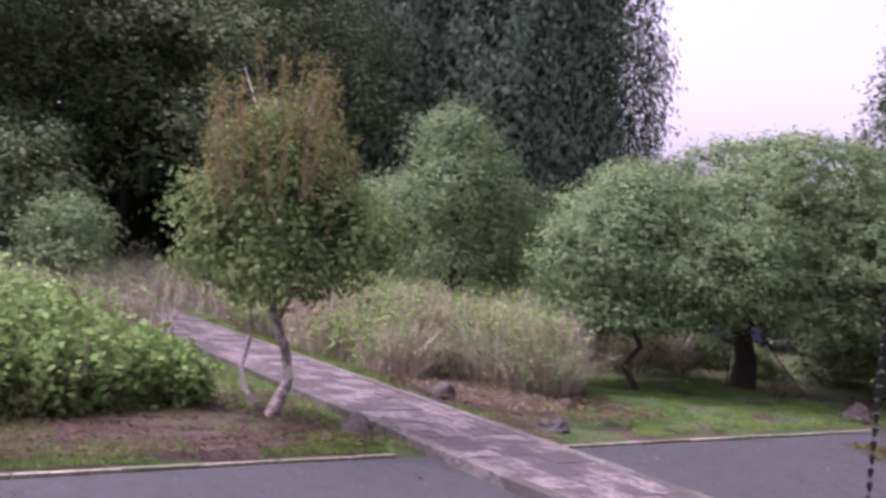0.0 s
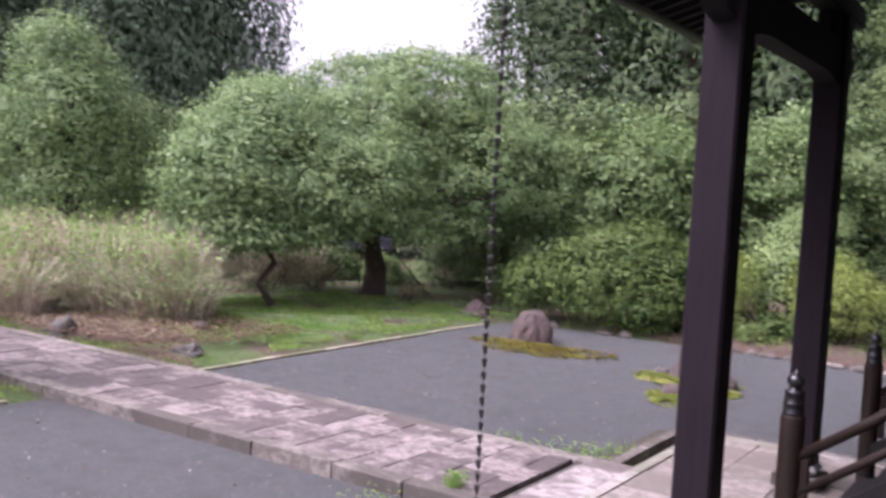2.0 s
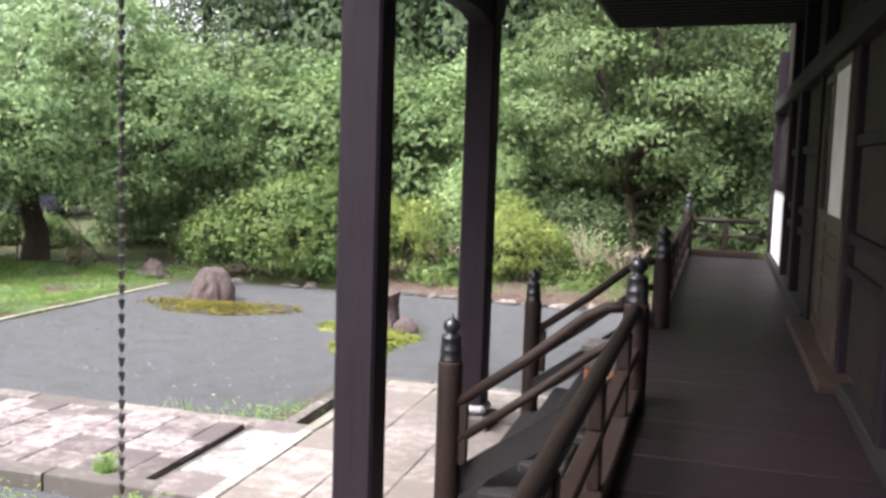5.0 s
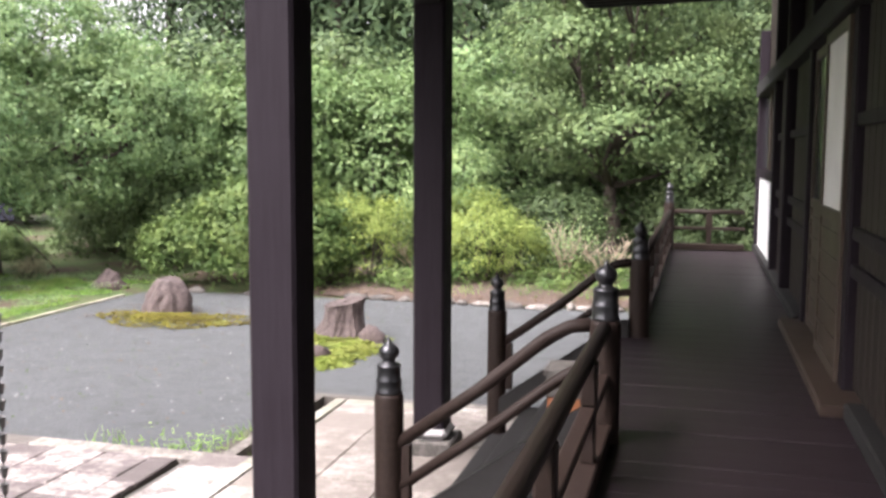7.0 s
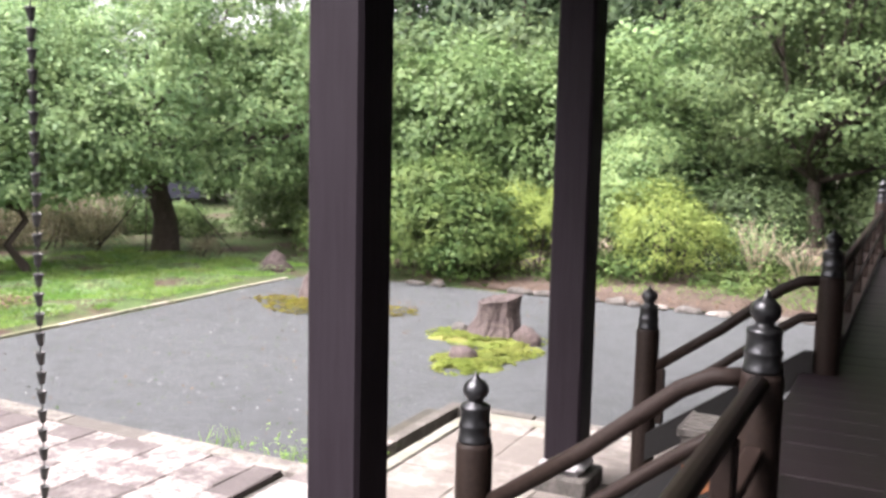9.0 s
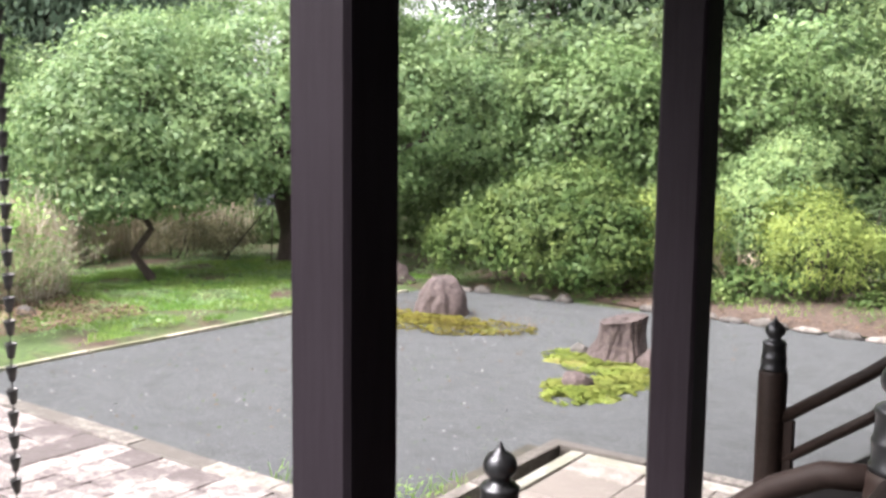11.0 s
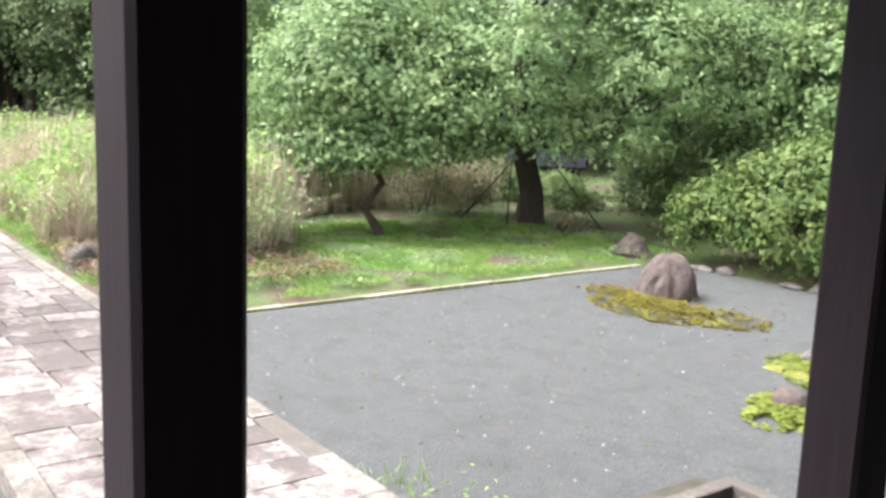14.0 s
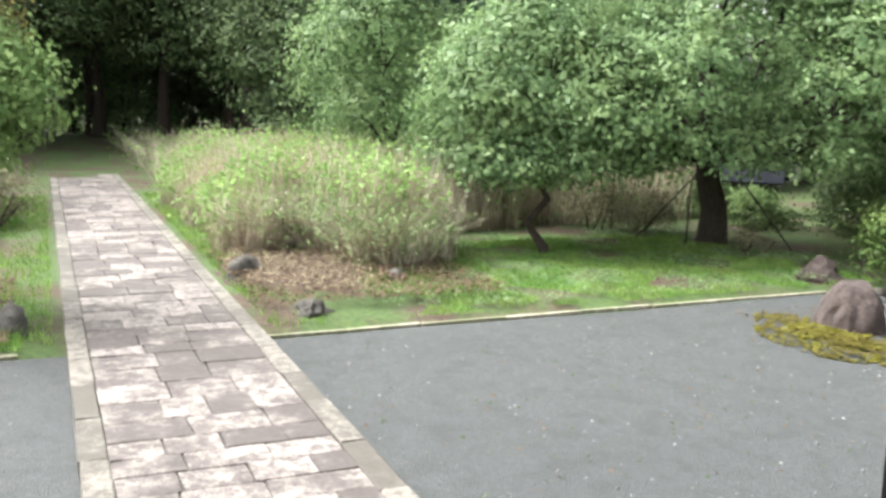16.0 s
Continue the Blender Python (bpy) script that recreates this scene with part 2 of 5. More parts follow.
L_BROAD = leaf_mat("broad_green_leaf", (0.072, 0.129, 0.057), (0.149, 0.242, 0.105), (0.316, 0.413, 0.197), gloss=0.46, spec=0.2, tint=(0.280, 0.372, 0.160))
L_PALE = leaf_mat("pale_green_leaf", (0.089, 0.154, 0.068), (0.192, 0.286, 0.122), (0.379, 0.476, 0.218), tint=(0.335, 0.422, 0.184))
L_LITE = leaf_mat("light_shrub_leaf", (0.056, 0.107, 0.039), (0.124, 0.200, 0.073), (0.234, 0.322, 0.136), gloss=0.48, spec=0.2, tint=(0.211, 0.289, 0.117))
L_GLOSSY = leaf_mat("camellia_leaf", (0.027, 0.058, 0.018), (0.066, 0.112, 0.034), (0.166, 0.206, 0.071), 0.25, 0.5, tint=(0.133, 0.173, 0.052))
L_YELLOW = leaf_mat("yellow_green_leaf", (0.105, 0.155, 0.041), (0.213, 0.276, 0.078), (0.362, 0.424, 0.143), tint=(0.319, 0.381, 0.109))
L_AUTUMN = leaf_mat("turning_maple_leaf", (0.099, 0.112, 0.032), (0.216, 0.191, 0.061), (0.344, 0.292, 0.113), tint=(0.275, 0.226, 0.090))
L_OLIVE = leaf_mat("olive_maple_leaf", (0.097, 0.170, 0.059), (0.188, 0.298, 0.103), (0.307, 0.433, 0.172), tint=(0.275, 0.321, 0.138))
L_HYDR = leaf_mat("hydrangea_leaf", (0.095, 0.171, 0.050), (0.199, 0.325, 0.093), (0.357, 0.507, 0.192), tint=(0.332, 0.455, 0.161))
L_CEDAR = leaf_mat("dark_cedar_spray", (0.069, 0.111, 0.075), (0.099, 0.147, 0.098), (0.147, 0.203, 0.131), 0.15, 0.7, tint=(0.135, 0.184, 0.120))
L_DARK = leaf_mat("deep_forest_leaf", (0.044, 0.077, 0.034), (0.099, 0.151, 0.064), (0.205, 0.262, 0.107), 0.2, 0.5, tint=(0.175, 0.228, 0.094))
# L_DARK toned down: deep tree shade put into the leaf; moss scraps share it
L_SHADE = leaf_mat("dark_shaded_leaf", (0.018, 0.032, 0.014), (0.040, 0.063, 0.026), (0.083, 0.109, 0.044), 0.2, 0.5, tint=(0.071, 0.095, 0.040))
# milder copy of L_DARK, with the woodland shade in its colour
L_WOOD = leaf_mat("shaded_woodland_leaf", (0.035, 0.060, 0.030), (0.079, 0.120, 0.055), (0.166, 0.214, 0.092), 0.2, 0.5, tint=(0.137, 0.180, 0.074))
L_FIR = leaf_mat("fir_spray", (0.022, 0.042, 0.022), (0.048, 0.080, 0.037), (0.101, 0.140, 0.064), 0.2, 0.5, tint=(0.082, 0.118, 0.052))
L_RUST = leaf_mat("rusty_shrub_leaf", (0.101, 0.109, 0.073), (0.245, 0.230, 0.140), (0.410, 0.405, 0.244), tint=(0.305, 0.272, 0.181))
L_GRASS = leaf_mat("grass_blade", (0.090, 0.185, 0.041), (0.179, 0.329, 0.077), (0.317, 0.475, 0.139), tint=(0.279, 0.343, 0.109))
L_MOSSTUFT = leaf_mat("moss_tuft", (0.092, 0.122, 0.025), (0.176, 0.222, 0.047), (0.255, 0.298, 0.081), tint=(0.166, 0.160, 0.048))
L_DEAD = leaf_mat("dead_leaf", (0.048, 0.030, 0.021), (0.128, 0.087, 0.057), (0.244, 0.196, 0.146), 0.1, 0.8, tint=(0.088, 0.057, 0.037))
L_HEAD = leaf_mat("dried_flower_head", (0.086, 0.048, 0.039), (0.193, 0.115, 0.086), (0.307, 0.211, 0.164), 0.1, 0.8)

n = Nodes("dull_moss", rough=0.95).world_co()
fine = n.noise(22, 6)
M_DULLMOSS = n.colour(n.mix(n.ramp(n.noise(3.0, 4), [(0.4, (0, 0, 0)), (0.6, (1, 1, 1))]), n.ramp(fine, [(0.3, (0.06, 0.065, 0.01)), (0.7, (0.17, 0.175, 0.03))]), n.ramp(fine, [(0.3, (0.04, 0.028, 0.014)), (0.7, (0.13, 0.10, 0.04))]))).bump(fine, 0.9, 0.03).mat
L_DULLTUFT = leaf_mat("dull_moss_tuft", (0.063, 0.050, 0.016), (0.153, 0.146, 0.023), (0.246, 0.251, 0.041), tint=(0.123, 0.094, 0.028), tint_scale=3.0)


# ---- mesh helpers ----
def finish(name, bm, mat, smooth=False):
    me = bpy.data.meshes.new(name)
    bmesh.ops.recalc_face_normals(bm, faces=bm.faces)
    bm.to_mesh(me)
    bm.free()
    me.materials.append(mat)
    if smooth:
        me.polygons.foreach_set("use_smooth", [True] * len(me.polygons))
    return me


def part(name, bm, material, parent, label="", smooth=False):
    ob = new(name, finish(name, bm, material, smooth))
    if parent:
        ob.parent = parent
    return tagged(ob, label) if label else ob


def share(name, me, parent, m):
    """One more object on a mesh that is already there."""
    ob = new(name, me)
    ob.parent = parent
    ob.matrix_basis = m
    return ob


def thing(name, label, category, group="", kind="", at=None):
    ob = tagged(new(name), label, category, group, kind)
    if at is not None:
        ob.matrix_basis = at
    return ob


def box(bm, x0, x1, y0, y1, z0, z1, bevel=0.0, m=None):
    vs = bmesh.ops.create_cube(bm, size=1)["verts"]
    for v in vs:
        v.co = Vector((x0 + (v.co.x + 0.5) * (x1 - x0), y0 + (v.co.y + 0.5) * (y1 - y0), z0 + (v.co.z + 0.5) * (z1 - z0)))
    if bevel:
        es = list({e for v in vs for e in v.link_edges})
        vs = list({v for f in bmesh.ops.bevel(bm, geom=es, offset=bevel, segments=1, affect='EDGES')["faces"] for v in f.verts} | {v for v in vs if v.is_valid})
    if m is not None:
        for v in vs:
            v.co = m @ v.co
    return bm


def boxes(*specs, bevel=0.0):
    bm = bmesh.new()
    for s in specs:
        box(bm, *s, bevel=bevel)
    return bm


def tube(bm, pts, radii, seg=8, cap=True):
    """A tapered limb through pts."""
    rings, n = [], len(pts)
    pts = [Vector(p) for p in pts]
    for i, p in enumerate(pts):
        way = (pts[min(i + 1, n - 1)] - pts[max(i - 1, 0)]).normalized()
        side = way.cross(Vector((0.31, 0.95, 0.05))).normalized()
        up = way.cross(side)
        rings.append([bm.verts.new(p + (side * math.cos(a) + up * math.sin(a)) * radii[i]) for a in (2 * math.pi * k / seg for k in range(seg))])
    for a, b in zip(rings, rings[1:]):
        for k in range(seg):
            bm.faces.new((a[k], a[(k + 1) % seg], b[(k + 1) % seg], b[k]))
    if cap:
        bm.faces.new(rings[0][::-1])
        bm.faces.new(rings[-1])
    return bm


def lathe(bm, profile, seg=16, at=(0, 0, 0)):
    rings = [[bm.verts.new((at[0] + r * math.cos(2 * math.pi * k / seg), at[1] + r * math.sin(2 * math.pi * k / seg), at[2] + z)) for k in range(seg)] for r, z in profile]
    for a, b in zip(rings, rings[1:]):
        for k in range(seg):
            bm.faces.new((a[k], a[(k + 1) % seg], b[(k + 1) % seg], b[k]))
    bm.faces.new(rings[0][::-1])
    bm.faces.new(rings[-1])
    return bm


def quads(name, verts, faces, mat):
    """A mesh from arrays: verts (n, 3), faces (m, 4)."""
    me = bpy.data.meshes.new(name)
    me.vertices.add(len(verts))
    me.vertices.foreach_set("co", np.ascontiguousarray(verts, np.float32).ravel())
    me.loops.add(faces.size)
    me.loops.foreach_set("vertex_index", np.ascontiguousarray(faces, np.int32).ravel())
    me.polygons.add(len(faces))
    me.polygons.foreach_set("loop_start", np.arange(0, faces.size, 4, dtype=np.int32))
    me.update(calc_edges=True)
    me.validate()
    me.materials.append(mat)
    return me


def unit(v):
    return v / np.maximum(np.linalg.norm(v, axis=-1, keepdims=True), 1e-9)


def leaves(name, at, facing, size, mat, rng, aspect=0.55, hang=0.0, parent=None):
    """One folded leaf a point: at (n, 3), facing (n, 3), size (n,)."""
    n = len(at)
    facing = unit(facing + rng.normal(0, 0.32, (n, 3)))
    along = rng.normal(0, 1, (n, 3))
    along[:, 2] -= hang
    along = unit(along - facing * (along * facing).sum(1, keepdims=True))
    side = np.cross(facing, along)
    s = np.asarray(size).reshape(-1, 1) * rng.uniform(0.65, 1.25, (n, 1))
    base, tip = at - along * s * 0.5, at + along * s * 0.5 - facing * s * 0.12
    wide = s * aspect * 0.5
    mid = at + facing * s * 0.06 - along * s * 0.05
    v = np.stack([base, mid - side * wide, tip, mid + side * wide], 1).reshape(-1, 3)
    ob = new(name, quads(name, v, np.arange(4 * n).reshape(n, 4), mat))
    if parent:
        ob.parent = parent
    return ob


def crown_points(lobes, count, rng, clump=0.3, per=34, core=0.13, flat=1.0):
    """Points in small clumps over a crown of ellipsoid lobes (cx, cy, cz, rx, ry, rz), with gaps between the clumps."""
    lobes = np.array(lobes, float)
    area = (lobes[:, 3] * lobes[:, 4] * lobes[:, 5]) ** (2 / 3)
    k = max(6, count // per)
    pick = rng.choice(len(lobes), k, p=area / area.sum())
    d = unit(rng.normal(0, 1, (k, 3)))
    d[:, 2] = np.where(d[:, 2] < -0.55, -d[:, 2], d[:, 2])
    r = 1 - np.abs(rng.normal(0, core, (k, 1))) - (rng.random((k, 1)) < 0.2) * rng.uniform(0.1, 0.5, (k, 1))
    r = r * (1 + 0.10 * np.sin(5 * d[:, :1] + pick[:, None]) * np.sin(4 * d[:, 1:2] + 2 * pick[:, None]) + rng.normal(0, 0.035, (k, 1)))
    c = lobes[pick, :3] + d * r * lobes[pick, 3:]
    inside = np.zeros(k, bool)
    for lb in lobes:
        inside |= (((c - lb[:3]) / (lb[3:] * 0.72)) ** 2).sum(1) < 1
    c, d = c[~inside], d[~inside]
    reps = rng.poisson(per, len(c))
    cc, dd = np.repeat(c, reps, 0), np.repeat(d, reps, 0)
    size = np.repeat(rng.uniform(0.6, 1.25, len(c)), reps)[:, None]
    off = rng.normal(0, clump, (len(cc), 3)) * np.array([1, 1, 0.62 * flat]) * size
    p = cc + off
    mean = lobes[:, :3].mean(0)
    facing = unit(dd + 0.7 * unit(off + 1e-6) + np.array([0, 0, 0.55]) + 0.2 * unit(p - mean))
    keep = p[:, 2] > 0.04
    return p[keep], facing[keep]


def limbs(bm, base, lobes, r0, rng, fork, lean=(0, 0), seg=8, twigs=3, crook=0.0):
    """A bent trunk that forks towards the lobes."""
    base = Vector(base)
    top = base + Vector((lean[0], lean[1], fork))
    bend = Vector((rng.uniform(-0.12, 0.12), rng.uniform(-0.12, 0.12), 0)) + Vector((-crook * 0.4, -crook, 0))
    tube(bm, [base - Vector((0, 0, 0.15)), base + Vector((0, 0, 0.06)), base.lerp(top, 0.4) + bend, base.lerp(top, 0.75) - bend * 0.5, top],
         [r0 * 1.5, r0 * 1.2, r0 * 0.95, r0 * 0.85, r0 * 0.75], seg)
    for lb in lobes:
        aim = Vector(lb[:3])
        q = top.lerp(aim, 0.5) + Vector((rng.uniform(-0.2, 0.2), rng.uniform(-0.2, 0.2), -0.1))
        tube(bm, [top - Vector((0, 0, 0.1)), q, aim], [r0 * 0.48, r0 * 0.28, r0 * 0.10], 6)
        for _ in range(twigs):
            dv = Vector(rng.normal(0, 1, 3)).normalized()
            dv.z = abs(dv.z) * 0.6
            end = aim + Vector((dv.x * lb[3], dv.y * lb[4], dv.z * lb[5])) * 0.9
            tube(bm, [q.lerp(aim, 0.6), aim.lerp(end, 0.45) + Vector((0, 0, 0.1)), end], [r0 * 0.2, r0 * 0.12, r0 * 0.03], 5)
    return bm


def moved(dx, dy, lobes, dz=0.0):
    return [(lb[0] + dx, lb[1] + dy, lb[2] + dz, *lb[3:]) for lb in lobes]


def broad_tree(name, label, base, lobes, r0, fork, count, leaf, mat, seed, clump=0.24, bark=None, lean=(0, 0), category="tree", group="", twigs=3, aspect=0.55, per=60, crook=0.0):
    rng = np.random.default_rng(seed)
    t = thing(name, label, category, group, at=Matrix.Translation(base))
    inv = np.array(base)
    bm = limbs(bmesh.new(), (0, 0, 0), [(lb[0] - base[0], lb[1] - base[1], lb[2] - base[2], *lb[3:]) for lb in lobes], r0, rng, fork, lean, twigs=twigs, crook=crook)
    part("trunk", bm, bark or M_BARK, t, smooth=True)
    p, f = crown_points(lobes, count, rng, clump, per)
    leaves("crown", p - inv, f, np.full(len(p), leaf), mat, rng, aspect, parent=t)
    return t


def rock_mesh(name, sx, sy, sz, mat, seed, detail=3, rough=0.22, flat_top=None):
    bm = bmesh.new()
    bmesh.ops.create_icosphere(bm, subdivisions=detail, radius=1)
    off = Vector((seed * 3.7, seed * 1.3, seed * 2.1))
    for v in bm.verts:
        d = v.co.normalized()
        k = 1 + rough * noise.noise(d * 1.3 + off) + rough * 0.55 * noise.noise(d * 3.1 + off) + rough * 0.3 * noise.noise(d * 7.3 + off) + rough * 0.15 * noise.noise(d * 15 + off)
        k += 0.16 * abs(noise.noise(Vector((d.x * 4.2, d.y * 4.2, d.z * 0.9)) + off)) - 0.06
        q = d * k
        z = q.z
        if flat_top is not None and z > flat_top:
            z = flat_top + (z - flat_top) * 0.18
        spread = 1 + 0.16 * (0.4 - z)
        v.co = Vector((q.x * sx * spread, q.y * sy * spread, max(z, -0.35) * sz))
    return finish(name, bm, mat, True)


def rock(name, label, x, y, sx, sy, sz, mat, seed, category="rock", z=0.0, rz=0.0, **kw):
    ob = tagged(new(name, rock_mesh(name, sx, sy, sz, mat, seed, **kw)), label, category)
    ob.matrix_basis = pose(x, y, z, 0, 0, rz)
    return ob


# ---- ground: one sheet to the horizon ----
def spaced():
    xs = np.concatenate([[-900, -500, -260, -140, -90, -65, -50, -42, -36], np.arange(-32, 10.01, 0.4), [13, 18, 26, 40, 70, 130, 260, 600, 900]])
    ys = np.concatenate([[-900, -500, -260, -140, -80, -50, -34, -24], np.arange(-18, 30.01, 0.4), [34, 40, 50, 65, 90, 140, 260, 500, 900]])
    return xs, ys


def hill(x, y):
    """Height of the garden earth: low mounds, sunk below the gravel court."""
    court = (x > -8.56) & (y < 10.05) & (y > -14)
    strip = (y > 0.02) & (y < 2.18) & (x < -8) & (x > -24)
    h = 0.05 + 0.05 * np.sin(0.9 * x + 0.4 * y) * np.sin(0.7 * y - 0.3 * x) + 0.03 * np.sin(2.3 * x + 1.1) * np.sin(2.1 * y)
    h = h + 0.02 * np.maximum(0, -x - 24) + 0.10 * np.clip((y - 11) / 3, 0, 1)
    return np.where(court, -0.06, np.where(strip, 0.02, np.maximum(h, 0.015)))


xs, ys = spaced()
gx, gy = np.meshgrid(xs, ys, indexing="ij")
gv = np.stack([gx, gy, hill(gx, gy)], -1).reshape(-1, 3)
ii, jj = np.meshgrid(np.arange(len(xs) - 1), np.arange(len(ys) - 1), indexing="ij")
k0 = (ii * len(ys) + jj).ravel()
gf = np.stack([k0, k0 + len(ys), k0 + len(ys) + 1, k0 + 1], 1)
ground = tagged(new("ground", quads("ground", gv, gf, M_EARTH)), "brown garden earth with thin turf and moss", "ground", kind="structure")
ground.data.polygons.foreach_set("use_smooth", [True] * len(ground.data.polygons))


def sheet(name, label, x0, x1, y0, y1, z, mat, step=0.4, wave=0.008, category="ground"):
    xs, ys = np.arange(x0, x1 + step * 0.5, step), np.arange(y0, y1 + step * 0.5, step)
    gx, gy = np.meshgrid(xs, ys, indexing="ij")
    gz = z + wave * (np.sin(1.7 * gx + 0.6) * np.sin(1.3 * gy) + 0.6 * np.sin(4.1 * gx) * np.sin(3.7 * gy + 1))
    v = np.stack([gx, gy, gz], -1).reshape(-1, 3)
    ii, jj = np.meshgrid(np.arange(len(xs) - 1), np.arange(len(ys) - 1), indexing="ij")
    k = (ii * len(ys) + jj).ravel()
    ob = tagged(new(name, quads(name, v, np.stack([k, k + len(ys), k + len(ys) + 1, k + 1], 1), mat)), label, category, kind="structure")
    ob.data.polygons.foreach_set("use_smooth", [True] * len(ob.data.polygons))
    return ob


sheet("gravel_court", "raked dark grey gravel court, flat and damp", -8.5, 2.7, -14.0, 10.0, 0.0, M_GRAVEL, 0.4, 0.006)


def patch(name, label, cx, cy, rx, ry, mat, seed, lift=0.05, edge=0.22, z=0.0, category="ground", kind="structure"):
    """A low mound of moss, turf or soil with an uneven rim."""
    rings, seg = 9, 72
    v, f = [(cx, cy, z + lift)], []
    for i in range(1, rings + 1):
        for k in range(seg):
            a = 2 * math.pi * k / seg
            r = i / rings * (1 + edge * noise.noise(Vector((math.cos(a) * 1.7 + seed, math.sin(a) * 1.7, 0))) + 0.4 * edge * noise.noise(Vector((math.cos(a) * 6, math.sin(a) * 6, seed))))
            h = lift * (1 - (i / rings) ** 3) + 0.3 * lift * noise.noise(Vector((r * rx * 3 * math.cos(a), r * ry * 3 * math.sin(a), seed)))
            v.append((cx + rx * r * math.cos(a), cy + ry * r * math.sin(a), z + (h if i < rings else -0.03)))
    me = bpy.data.meshes.new(name)
    for k in range(seg):
        f.append((0, 1 + k, 1 + (k + 1) % seg))
    for i in range(rings - 1):
        for k in range(seg):
            a, b = 1 + i * seg + k, 1 + i * seg + (k + 1) % seg
            f.append((a, a + seg, b + seg, b))
    me.from_pydata(v, [], f)
    me.materials.append(mat)
    me.polygons.foreach_set("use_smooth", [True] * len(me.polygons))
    return tagged(new(name, me), label, category, kind=kind)


patch("turf", "bright green mossy turf under the garden trees", -11.6, 7.4, 3.0, 4.3, M_TURF, 3, 0.07, 0.10, 0.02)
patch("turf", "thin green turf at the edge of the hydrangea bed", -9.2, -5.4, 0.5, 1.6, M_TURF, 8, 0.05, 0.25, 0.02)
patch("soil_bed", "brown bare soil strewn with dead leaves", -11.7, 3.2, 1.9, 1.05, M_SOIL, 5, 0.12, 0.16, 0.05)
patch("soil_bed", "brown bare soil strewn with dead leaves", -9.9, -2.2, 1.25, 2.2, M_SOIL, 9, 0.10, 0.16, 0.03)
patch("verge", "brown leaf-strewn verge beyond the gravel", -2.6, 12.25, 6.2, 2.25, M_SOIL, 6, 0.12, 0.08, 0.05)
patch("moss_patch", "yellow-green moss mat around the large boulder", -6.65, 7.62, 0.74, 0.34, M_DULLMOSS, 2, 0.03, 0.8, 0.0, "moss", "stuff")
patch("moss_patch", "bright yellow-green moss mat beside the stump-like rock", -3.98, 6.78, 0.58, 0.42, M_MOSS, 4, 0.045, 0.5, 0.0, "moss", "stuff")
patch("moss_patch", "bright yellow-green moss mat joining the two mats", -3.46, 6.22, 0.30, 0.46, M_MOSS, 11, 0.04, 0.4, 0.0, "moss", "stuff")
patch("moss_patch", "bright yellow-green moss mat around a small stone", -3.60, 5.62, 0.36, 0.40, M_MOSS, 7, 0.045, 0.5, 0.0, "moss", "stuff")

# ---- the hall: wall, veranda floor, roofs ----
# The hall is drawn to its own rule, 0.94 of a metre to the unit, and lifted to the garden's level.
HALL = Matrix.Translation((0, 0, 0.274)) @ pose(0, 0, 0, 0, 0, -0.6) @ Matrix.Diagonal((0.94, 0.94, 0.94, 1))
FOOT = -0.291          # the gravel in the hall's measure
STONE_TOP = -0.143    # the platform in the hall's measure
RAIL = HALL
WALL = HALL @ Matrix.Translation((1.18, 0, 0))
Y_END, Y_START, Y_WALL = 9.26, -9.0, 9.5

veranda = thing("floor", "dark worn crosswise veranda boards", "floor", kind="structure", at=RAIL)
part("edge_beam", boxes((-0.09, 0.02, Y_START, Y_END, FLOOR - 0.20, FLOOR - 0.045), bevel=0.008), M_BEAM, veranda)
part("joist", boxes((0.05, 1.2, Y_START, Y_END, FLOOR - 0.12, FLOOR - 0.046)), M_BEAM, veranda)
for k in range(11):
    y = Y_START + 0.3 + k * 1.9
    if not -0.1 < y < 3.0:
        part("foundation_post", boxes((-0.06, 0.05, y - 0.06, y + 0.06, FOOT - 0.02, FLOOR - 0.19), bevel=0.008), M_BEAM, veranda)

wall = thing("wall_1", "dark timber hall wall with plaster and sliding doors", "wall", kind="structure", at=WALL)


def wpart(name, *specs, mat=None, label="", bevel=0.004, parent=None):
    return part(name, boxes(*specs, bevel=bevel), mat or M_WALLWOOD, parent or wall, label)


# backing, below the floor and above the lintel
wpart("wall_backing", (0.10, 0.22, -9.0, 1.21, FOOT - 0.05, 5.0), (0.10, 0.22, 3.31, Y_WALL, FOOT - 0.05, 5.0), (0.10, 0.22, 1.21, 3.31, 2.96, 5.0), (0.10, 0.22, 1.21, 3.31, FOOT - 0.05, FLOOR), bevel=0)
for y in (-8.2, -4.9, -2.2, -0.62, 1.13, 3.30, 5.0, 6.46, 9.40):
    wpart("wall_post", (-0.03 if y not in (1.13, 3.30) else 0.0, 0.10, y - 0.075, y + 0.075, FOOT, 3.88), mat=M_POST, bevel=0.012)
wpart("lintel_beam", (-0.055, 0.10, -9.0, Y_WALL - 0.01, 2.98, 3.16), mat=M_BEAM, bevel=0.01)
wpart("sill_beam", (-0.04, 0.10, -9.0, 0.69, FLOOR, FLOOR + 0.09), (-0.04, 0.10, 3.38, Y_WALL - 0.01, FLOOR, FLOOR + 0.09), mat=M_BEAM, bevel=0.01)
